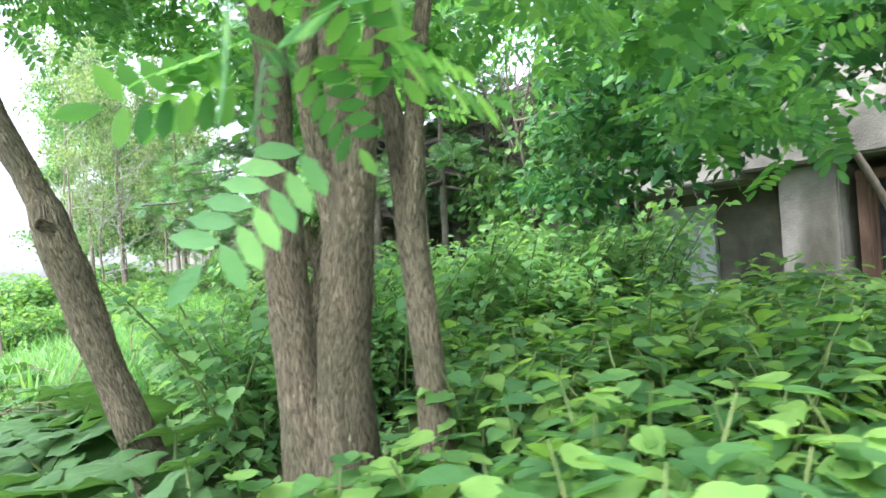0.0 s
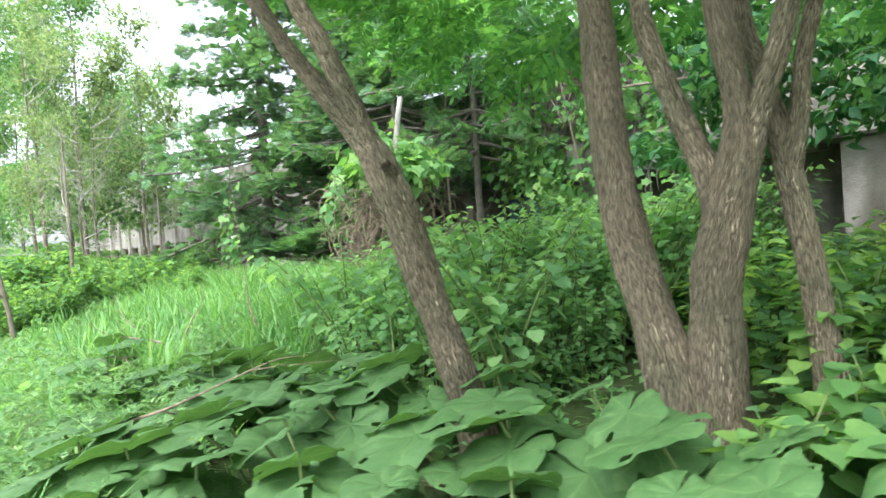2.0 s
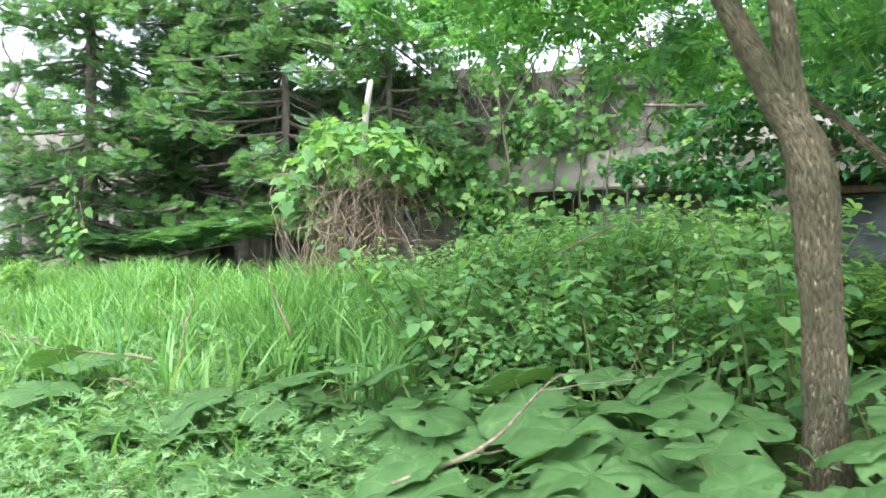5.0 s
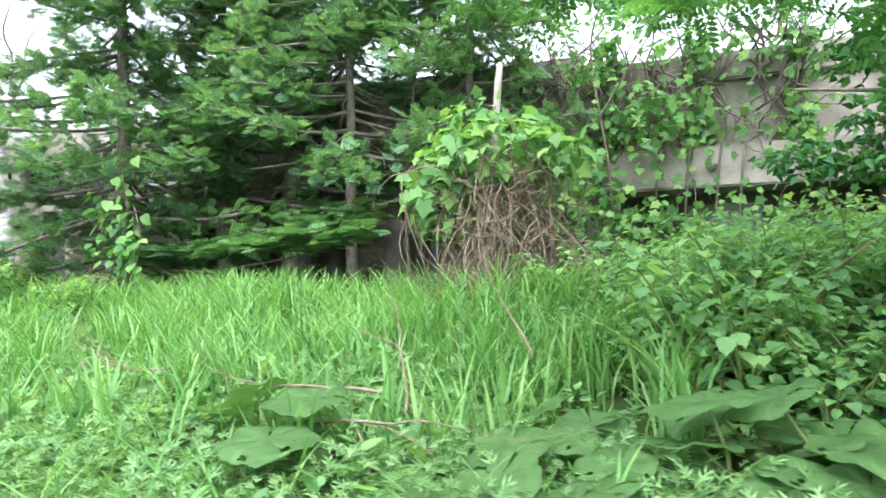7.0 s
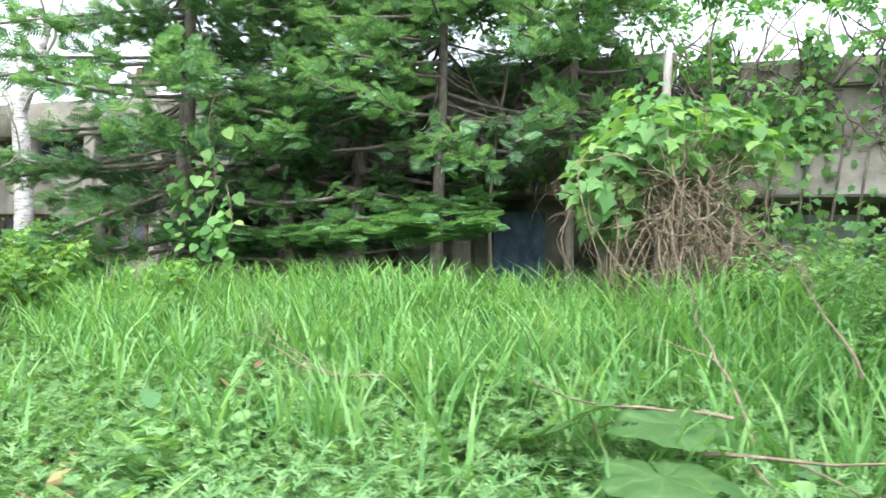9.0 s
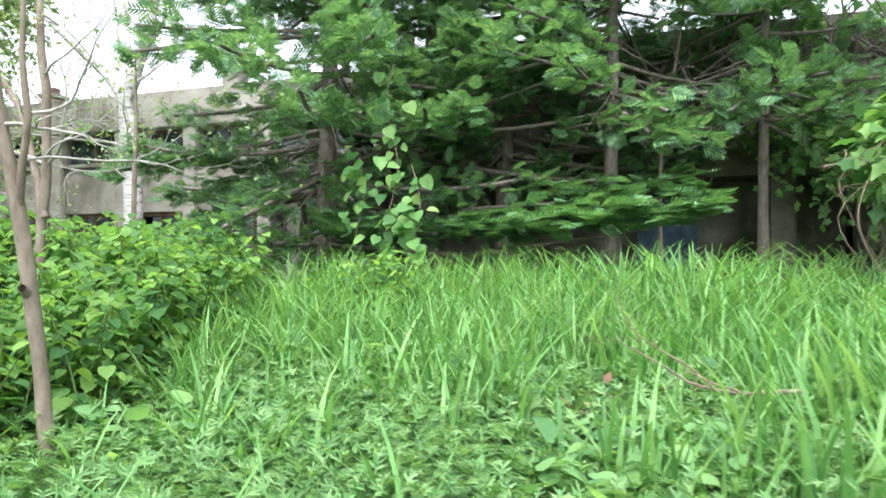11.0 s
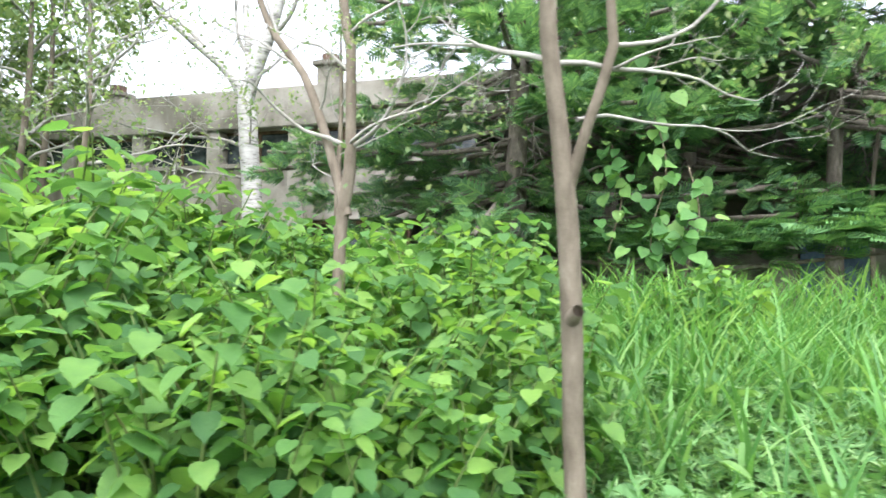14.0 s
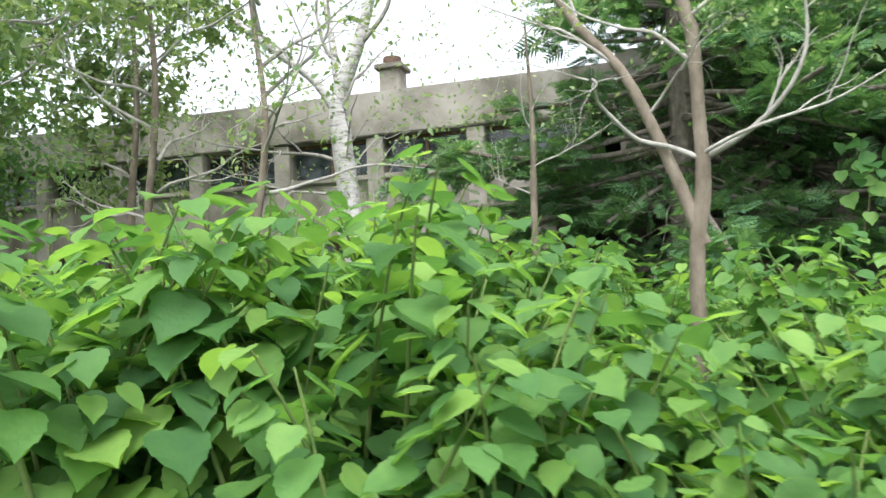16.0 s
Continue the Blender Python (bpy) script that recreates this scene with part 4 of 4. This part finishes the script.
def vine_leaves(seed, n, centre, spread, size, zmin=-9):
    r = np.random.default_rng(seed)
    o = unit(r.normal(size=(n, 3)))
    o *= r.uniform(.55, 1.05, (n, 1))
    pos = np.array(centre) + o * np.array(spread)
    pos = pos[pos[:, 2] > zmin]
    o = o[:len(pos)]
    out = unit(pos - np.array(centre))
    al = out * .7 + r.normal(0, .5, pos.shape) + (0, 0, -.55)
    up = out * .8 + r.normal(0, .35, pos.shape) + (0, 0, .8)
    return scatter(LOBED, pos, al, up, size * r.uniform(.55, 1.25, len(pos)))


part("foliage", mesh_of("foliage", *joined([vine_leaves(1, 400, (2.5, 3.9, 2.55), (.74, .7, .36), .16), vine_leaves(2, 260, (3.05, 3.95, 2.15), (.36, .55, .55), .165), vine_leaves(3, 90, (1.9, 3.9, 2.45), (.42, .5, .25), .15), vine_leaves(4, 50, (2.7, 3.8, 2.9), (.4, .35, .2), .14)]), VINE), heap, "bright green lobed grape leaves")

# creepers on the facade
creep = thing("creeper", "leafless tangled creeper stems and hanging leaves on the concrete wall", "creeper")
r = np.random.default_rng(41)
cs = []
for k in range(260):
    u = r.uniform(-.9, 5.0)
    ramble(5000 + k, (u, .16 + r.uniform(0, .1), r.uniform(3.0, 4.4)), (r.normal(0, .6), .03, r.choice([-1, 1]) * 1.0), r.uniform(.5, 1.4), .021, 1, cs, .5, -.02, 3)
for u in (.05, .35, .75, 1.15, 1.9):
    s = spline([(u, .5, 2.95, .02), (u + .06, .5, 2.5, .018), (u + .12, .3, 1.6, .02), (u + .1, .3, .5, .022)], .12)
    cs.append(tube(s[:, :3], s[:, 3], 6))
part("stalk_work", mesh_of("stalk_work", *joined(cs), FIRBARK), creep)
n = 1500
pos = np.stack([r.uniform(-1.2, 4.2, n), r.uniform(.15, .5, n), r.choice([4.3, 3.0, 3.4], n, p=[.4, .35, .25]) + r.normal(0, .2, n)], 1)
pos[:, 0] += .4 * np.sin(pos[:, 0] * 5)
part("foliage", mesh_of("foliage", *scatter(LOBED, pos, r.normal(size=(n, 3)) + (0, .4, -.8), r.normal(size=(n, 3)) * .4 + (0, 1, .7), r.uniform(.08, .17, n)), VINE), creep)
n = 1600
k = np.array([(2.2, .9, 2.2), (1.7, 1.1, 1.8), (2.9, .8, 2.6), (.9, 1.0, 1.7), (3.4, .7, 3.0), (-.4, .9, 1.7), (1.3, .8, 3.4)])[r.integers(0, 7, n)]
pos = k + r.normal(0, 1, (n, 3)) * (.34, .18, .3)
part("foliage", mesh_of("foliage", *scatter(LOBED, pos, r.normal(size=(n, 3)) + (0, .4, -.6), r.normal(size=(n, 3)) * .4 + (0, .8, .8), r.uniform(.09, .17, n)), VINE), creep)
vn = thing("climbing_vine", "vine with round bright green leaves hanging down a fir", "vine")
vs_, vl = [], []
for k, (u, v, z0, z1) in enumerate([(7.35, 4.0, 3.2, 1.4), (7.7, 4.0, 2.5, 1.5), (7.1, 4.05, 2.2, 1.3)]):
    p = [(u + .06 * math.sin(z * 5 + k), v, z, .006) for z in np.arange(z1, z0, .15)]
    s = spline(p, .06)
    vs_.append(tube(s[:, :3], s[:, 3], 5))
    m = int((z0 - z1) * 26)
    q = r.uniform(z1, z0, m)
    pos = np.stack([u + r.normal(0, .1, m), v + .06 + r.normal(0, .05, m), q], 1)
    vl.append(scatter(HEART, pos, r.normal(size=(m, 3)) * .6 + (0, .4, -.9), r.normal(size=(m, 3)) * .3 + (0, 1, .6), r.uniform(.08, .16, m)))
part("stalk_work", mesh_of("stalk_work", *joined(vs_), DEAD), vn)
part("foliage", mesh_of("foliage", *joined(vl), VINE), vn)


# ---- knotweed and shrub thickets ----
def stalk_plant(seed, height, stems, leaves, size, template, spread=.25, droop=.24):
    """Arching stems with leaves in two ranks, thickest at the top; returns stem and leaf arrays."""
    r = np.random.default_rng(seed)
    st, pos, al, up, sz = [], [], [], [], []
    for k in range(stems):
        a = r.uniform(0, 2 * np.pi)
        h = height * r.uniform(.7, 1.1)
        d = np.array((math.cos(a), math.sin(a), 0)) * spread * r.uniform(.4, 1.4)
        f = np.array((r.normal(0, .07), r.normal(0, .07), 0))
        ts = np.linspace(0, 1, 8)
        pts = [f + d * q ** 1.6 * h + np.array((0, 0, h * (q - .1 * q ** 3))) for q in ts]
        st.append(tube(pts, [.009 * (1.15 - q) + .002 for q in ts], 5))
        for j in range(leaves):
            q = .06 + .96 * ((j + r.random()) / leaves) ** .75
            q = min(q, 1.0)
            p = f + d * q ** 1.6 * h + np.array((0, 0, h * (q - .1 * q ** 3)))
            b = a + (j % 2) * math.pi + r.normal(0, .7) + j * .5
            o = np.array((math.cos(b), math.sin(b), r.normal(.05, .2)))
            reach = r.uniform(.02, .12) if q > .6 else r.uniform(.05, .2)
            pos.append(p + o * reach)
            al.append(o + np.array((0, 0, -droop * r.uniform(.3, 1.5))))
            up.append(np.array((r.normal(0, .2), r.normal(0, .2), 1.0)) + o * .2)
            sz.append(size * r.uniform(.6, 1.2) * (1 if q < .85 else .75))
    return joined(st), scatter(template, np.array(pos), np.array(al), np.array(up), np.array(sz))


def thicket(variants, spots, name, label, category, group, smin=.8, smax=1.15, seed=1):
    r = np.random.default_rng(seed)
    made = []
    for st, lf, mat in variants:
        t = thing(name, label, category, group)
        part("stalk_work", mesh_of("stalk_work", st[0], st[1], STEM), t)
        part("foliage", mesh_of("foliage", *lf, mat), t)
        made.append(t)
    for i, (u, v) in enumerate(spots):
        src = made[i % len(made)]
        s = r.uniform(smin, smax) * ((.76 + .2 * nz(u, v, 1.2, 15) + .3 * min(1, max(0, (u - 9.3) / .9)) * min(1, max(0, (v - 5.4) / 1.0))) if u > 7.7 else .85 + .5 * nz(u, v, 1.1, 15) - .18 * min(1, max(-1, u - .2)) if u > -1.9 else 1)
        m = BASE @ Matrix.Translation((u, v, ground_z(u, v) - .03)) @ Matrix.Rotation(r.uniform(0, 6.28), 4, "Z") @ Matrix.Rotation(r.normal(0, .06), 4, "X") @ Matrix.Diagonal((s, s, s, 1))
        if i < len(made):
            src.matrix_world = m
        else:
            c = copy_thing(src, m)
            c.matrix_basis = m


def spots(n, ur, vr, seed, gap=.2, inside=None):
    r = np.random.default_rng(seed)
    out = []
    for _ in range(n * 30):
        u, v = r.uniform(*ur), r.uniform(*vr)
        if inside and not inside(u, v):
            continue
        if all((u - a) ** 2 + (v - b) ** 2 > gap * gap for a, b in out):
            out.append((u, v))
            if len(out) == n:
                break
    return out


kn = [(*stalk_plant(60 + k, 1.5, 6, 30, .14, HEART, .25, .6), KNOT) for k in range(6)]


def in_knot(u, v):
    edge = 7.85 + .35 * nz(v, 0, 1.3, 2) + max(0, 6.5 - v) * .45
    return u > edge and v < 7.95 + .15 * max(0, 8.8 - u) + .15 * nz(u, 0, 1.1, 5) and math.hypot(u - 7.62, v - 7.66) > .25


thicket(kn, spots(190, (7.7, 12.5), (5.0, 8.5), 61, .25, in_knot), "knotweed_plant", "tall knotweed with broad heart-shaped bright green leaves", "knotweed", "knotweed thicket", .85, 1.1, 1)
def thicket_stuff(variants, places, name, label, smin, smax, seed):
    r = np.random.default_rng(seed)
    got = []
    for i, (u, v) in enumerate(places):
        lv, lf = variants[i % len(variants)][1]
        a, s = r.uniform(0, 6.28), r.uniform(smin, smax)
        ca, sa = math.cos(a) * s, math.sin(a) * s
        got.append((np.stack([u + lv[:, 0] * ca - lv[:, 1] * sa, v + lv[:, 0] * sa + lv[:, 1] * ca, ground_z(u, v) + lv[:, 2] * s], 1), lf))
    thing(name, label, "knotweed", kind="stuff", mesh=mesh_of(name, *joined(got), variants[0][2]))


thicket_stuff(kn, spots(110, (12.4, 26), (3.0, 8.4), 62, .42) + spots(40, (8.6, 12.4), (3.4, 5.0), 65, .34), "knotweed_thicket", "far knotweed thicket with broad green leaves", .5, .85, 2)
thicket_stuff([(*stalk_plant(85 + k, .85, 6, 14, .15, HEART), KNOT) for k in range(3)], spots(90, (-9, -1.5), (.8, 3.2), 66, .33), "knotweed_thicket", "young knotweed thicket along the foot of the wall", .75, 1.1, 6)
thicket(kn[:3], [(7.1, 5.0), (7.3, 4.8), (6.95, 5.2), (7.5, 5.1)], "knotweed_plant", "single knotweed with large drooping bright leaves beside grass", "knotweed", "knotweed thicket", .65, .85, 3)
# low broad-leaved growth before the canopy side of the building
thicket([(*stalk_plant(80 + k, .85, 7, 18, .135, HEART), KNOT) for k in range(4)],
        spots(100, (-8.5, -1.6), (3.0, 6.9), 63, .3, lambda u, v: v < 5.4 + .62 * (-3.0 - u) and math.hypot(u + 3.1, v - 6) > .5 and math.hypot(u + 6.06, v - 7.27) > 1.15),
        "knotweed_plant", "young knotweed with overlapping soft green leaves", "knotweed", "young knotweed by the trees", .75, 1.1, 4)
thicket([(*stalk_plant(180 + k, .62, 6, 14, .15, HEART), KNOT) for k in range(3)], [(-3.9, 6.35), (-4.2, 6.55), (-3.75, 6.65), (-4.5, 6.25), (-4.0, 5.9), (-4.45, 5.8), (-3.95, 6.15), (-4.7, 6.0), (-4.35, 6.9)],
        "knotweed_plant", "young knotweed half hiding the foot of the old locust", "knotweed", "young knotweed by the trees", .85, 1.1, 14)
sh = [(*stalk_plant(90 + k, 1.3, 8, 34, .1, HEART, .42, .45), SHRUB) for k in range(5)]
thicket(sh, spots(150, (-1.9, 2.1), (2.0, 6.3), 64, .26, lambda u, v: v < 6.2 - .75 * max(0, u - .2) and math.hypot(u - 2.55, v - 3.9) > .8 and math.hypot(u + 2, v - 6.7) > .35),
        "bramble_bush", "bushy bramble with small matte green leaves and thin brown canes", "bush", "bramble thicket", .5, 1.2, 5)

# ---- butterbur ----
def butterbur_leaf(seed):
    """A round, wavy, kidney-shaped leaf with a notch, radius 1, and a few eaten holes."""
    r = np.random.default_rng(seed)
    n, rings = 30, (.0, .3, .55, .8, .93, 1.0)
    vs = [(0, 0, 0)]
    ph = r.uniform(0, 6.28, 3)
    for q in rings[1:]:
        for i in range(n + 1):
            a = -math.pi + .1 + (2 * math.pi - .2) * i / n
            lob = 1 + .035 * math.sin(5 * a + ph[0]) + .025 * math.sin(11 * a + ph[1]) + (.025 * r.normal() if q == 1.0 else 0)
            rad = q * lob * (.9 + .16 * math.cos(a))
            z = -.1 + .2 * q ** .8 - .16 * q ** 4 + .05 * q * q * math.sin(4 * a + ph[2]) + .025 * q * math.cos(9 * a + ph[0]) + .025 * q * abs(math.sin(6.5 * a))
            vs.append((rad * math.cos(a), rad * math.sin(a), z))
    fs = []
    m = n + 1
    holes = {(int(r.integers(1, 4)), int(r.integers(0, n))) for _ in range(int(r.integers(0, 5)))}
    for i in range(n):
        fs.append((0, 1 + i, 2 + i, 0))
    quads = []
    for k in range(len(rings) - 2):
        for i in range(n):
            if (k, i) not in holes:
                b = 1 + k * m + i
                quads.append((b, b + m, b + m + 1, b + 1))
    tri = [f[:3] for f in fs] + [q[:3] for q in quads] + [(q[0], q[2], q[3]) for q in quads]
    return mesh_of("leaf", vs, tri, BURR)


BURR_LEAVES = [butterbur_leaf(s) for s in range(8)]


def butterbur(u, v, leaves, size, seed, height):
    r = np.random.default_rng(seed)
    g = ground_z(u, v)
    t = thing("butterbur_plant", "butterbur with huge round wavy green leaves, some with holes", "butterbur", "butterbur patch", m=Matrix.Translation((u, v, g)))
    for k in range(leaves):
        a = 2 * math.pi * k / leaves + r.normal(0, .4)
        d = r.uniform(.12, .34)
        h = height * (1.2 - .95 * ((k + r.random()) / leaves) ** 1.2)
        p = Vector((math.cos(a) * d, math.sin(a) * d, h))
        s = size * r.uniform(.5, 1.15)
        tilt = r.uniform(.0, .6)
        m = Matrix.Translation(p) @ Matrix.Rotation(a, 4, "Z") @ Matrix.Rotation(tilt, 4, "Y") @ Matrix.Rotation(r.normal(0, .15), 4, "X") @ Matrix.Diagonal((s, s, s, 1))
        leaf = part("leaf", BURR_LEAVES[int(r.integers(8))], t, m=m)
        part("stalk", mesh_of("stalk", *tube([(math.cos(a) * .03, math.sin(a) * .03, -.05), (p.x * .45, p.y * .45, h * .6), (p.x, p.y, h - .05 * s)], [.012, .01, .008], 6), STEM), t)


r = np.random.default_rng(51)
bs = spots(46, (-4.6, 1.3), (6.6, 9.0), 52, .36, lambda u, v: v > 6.55 and v < 8.9 - .33 * (u + 2) * (1 if u > -2 else 0) and v < 9.1 + .7 * (u + 3.4) * (1 if u < -3.4 else 0) and math.hypot(u + 2, v - 6.75) > .25)
for i, (u, v) in enumerate(bs):
    butterbur(u, v, 5, .28 if u < -.5 else .23, 700 + i, .44 if u < -.5 else .33)
for i, (u, v) in enumerate([(2.45, 7.25), (2.75, 7.35), (.44, 7.2), (.05, 7.0), (2.0, 7.6), (1.5, 7.9), (1.0, 7.6), (2.9, 7.0), (3.4, 7.2), (-.6, 6.3), (.2, 6.5), (.9, 6.9)]):
    butterbur(u, v, 3, .27 if i < 4 else .2, 800 + i, .48 if i < 4 else .3)

# ---- grass, weeds and litter ----
def field(n, ur, vr, seed, keep):
    r = np.random.default_rng(seed)
    u, v = r.uniform(*ur, n), r.uniform(*vr, n)
    k = np.array([keep(a, b) for a, b in zip(u, v)])
    return u[k], v[k]


def tall(u, v):
    return (u > .6) and v > 3.3 and v < 6.0 + .5 * nz(u, v, .9, 4) + (.8 if nz(u, v, 2.2, 40) > .28 else 0) and u < 8.1 + .3 * nz(v, u, 1, 9) and nz(u, v, 1.4, 12) > -.35 - .25 * (v < 5)


u, v = field(15000, (.2, 8.4), (2.2, 7.0), 53, tall)
va, fa = blades(u, v, .82 - .1 * (v > 5.2) + .12 * np.sin(u * 2.3) * np.cos(v * 1.9), .009, .58, 54)
thing("tall_grass", "tall arching bright green meadow grass", "grass", kind="stuff", mesh=mesh_of("tall_grass", va, fa, GRASS))
u, v = field(9000, (-8, 30), (-.0, 14), 55, lambda a, b: (b > 6.3 or a > 9 or a < 0) and nz(a, b, .8, 6) > -.3)
va, fa = blades(u, v, .34, .006, .6, 56)
thing("short_grass", "short green grass among the weeds", "grass", kind="stuff", mesh=mesh_of("short_grass", va, fa, GRASS))


def weeds(n, ur, vr, seed, keep, template, size, height, per, name, label, mat):
    """Low leafy weeds: little rosettes and upright sprigs."""
    r = np.random.default_rng(seed)
    u, v = field(n, ur, vr, seed, keep)
    m = len(u)
    h = height * r.uniform(.4, 1.2, m)
    gz = np.array([ground_z(a, b) for a, b in zip(u, v)])
    i = np.repeat(np.arange(m), per)
    q = np.tile(np.linspace(.25, 1, per), m)
    ang = r.uniform(0, 6.28, len(i))
    o = np.stack([np.cos(ang), np.sin(ang), r.uniform(-.1, 1.1, len(i)) * q], 1)
    pos = np.stack([u[i], v[i], gz[i] + h[i] * q], 1) + o * (.03, .03, 0)
    up = r.normal(0, .25, pos.shape) + (0, 0, 1)
    thing(name, label, "weeds", kind="stuff", mesh=mesh_of(name, *scatter(template, pos, o, up, size * r.uniform(.6, 1.3, len(i))), mat))


def mugwort_template():
    """A cut leaf of narrow pointed lobes."""
    blade = A([(0, 0, 0), (.45, .11, .02), (1, 0, -.06), (.45, -.11, .02)], [(0, 1, 2), (0, 2, 3)])
    pos = np.array([(0, 0, 0), (.25, 0, 0), (.25, 0, 0), (.5, 0, 0), (.5, 0, 0)], float)
    al = np.array([(1, 0, -.1), (.7, .7, .05), (.7, -.7, .05), (.85, .5, .05), (.85, -.5, .05)], float)
    return scatter(blade, pos, al, np.tile((0, 0, 1.), (5, 1)), np.array([1, .6, .6, .5, .5]))


MUGWORT = mugwort_template()
r = np.random.default_rng(163)
cu, cv = field(110, (1.6, 7.6), (5.6, 7.5), 164, lambda a, b: True)
cu, cv = np.repeat(cu, 7) + r.normal(0, .05, len(cu) * 7), np.repeat(cv, 7) + r.normal(0, .05, len(cv) * 7)
va, fa = blades(cu, cv, .7, .012, .42, 165)
thing("reed_grass", "clumps of broad arching reed-like grass among the weeds", "grass", kind="stuff", mesh=mesh_of("reed_grass", va, fa, GRASS))
u, v = field(1700, (-1.5, 8.2), (6.0, 9.3), 153, lambda a, b: nz(a, b, 1.3, 21) > .0 and (a > 2 or b > 8.8 - .5 * (a + 2)))
va, fa = blades(u, v, .55, .011, .55, 154)
thing("tall_grass", "scattered broad grass blades among the mugwort", "grass", kind="stuff", mesh=mesh_of("tall_grass", va, fa, GRASS))
weeds(9000, (-1.5, 8.2), (6.0, 9.6), 57, lambda a, b: b > 5.9 + .4 * nz(a, b, 1, 3) and (a > 2.0 or b > 8.7 - .55 * (a + 2)), MUGWORT, .09, .34, 9, "mugwort", "feathery pale green mugwort covering the bank", WEED)
weeds(1100, (1.5, 8.3), (6.0, 9.2), 158, lambda a, b: nz(a, b, 1.1, 51) > .05, HEART, .1, .34, 8, "broad_weeds", "patches of broad-leaved weeds in the mugwort", SHRUB)
weeds(2600, (-5, 10), (8.6, 10.6), 58, lambda a, b: b > 8.8, MUGWORT, .08, .16, 7, "low_weeds", "low trodden weeds beside the track", WEED)
weeds(5000, (-9, 16), (.5, 9.3), 59, lambda a, b: True, LEAF, .1, .3, 6, "undergrowth", "leafy undergrowth filling the gaps", SHRUB)
weeds(120, (3.0, 7.0), (6.6, 8.2), 70, lambda a, b: nz(a, b, .9, 33) > .18, LEAF, .1, .35, 9, "bronze_weeds", "bronze-red young weed sprigs in the grass", REDDISH)
r = np.random.default_rng(71)
n = 5000
u, v = r.uniform(-4, 9, n), r.uniform(7, 10.5, n)
pos = np.stack([u, v, [ground_z(a, b) + .012 for a, b in zip(u, v)]], 1)
thing("leaf_litter", "dry brown leaf litter on the soil", "litter", kind="stuff", mesh=mesh_of("leaf_litter", *scatter(LEAF, pos, r.normal(size=(n, 3)) * (1, 1, .15), r.normal(size=(n, 3)) * .25 + (0, 0, 1), r.uniform(.04, .1, n)), LITTER))


# dead branches lying in the growth
def dead_branch(label, start, heading, length, r0, seed):
    out = []
    ramble(seed, start, heading, length, r0, 2, out, .28, 0, 4)
    t = thing("dead_branch", label, "branch", "fallen branches")
    for k, (v_, f_) in enumerate(out):
        part("twig" if k < len(out) - 1 else "bough", mesh_of("twig", v_, f_, DEAD), t)


for i, (u, v, dz, hd, ln) in enumerate([(2.3, 7.0, .45, (.9, .5, .1), 1.0), (2.2, 6.9, .3, (.3, -.5, .9), .8), (2.6, 7.2, .35, (-1, .4, .15), 1.2), (4.2, 6.6, .4, (1, .1, .1), .9), (-.4, 8.2, .5, (-.6, -.6, .35), 1.3),
                                        (-.1, 5.6, .8, (-.7, -.2, .6), 1.2), (.5, 8.6, .08, (1, -.2, .05), .9), (.9, 8.8, .06, (-.6, .5, .1), .8), (1.6, 6.3, .5, (.2, .2, 1), .7)]):
    dead_branch("dry pale brown fallen branch among the weeds", (u, v, ground_z(u, v) + dz), hd, ln, .012, 900 + i)
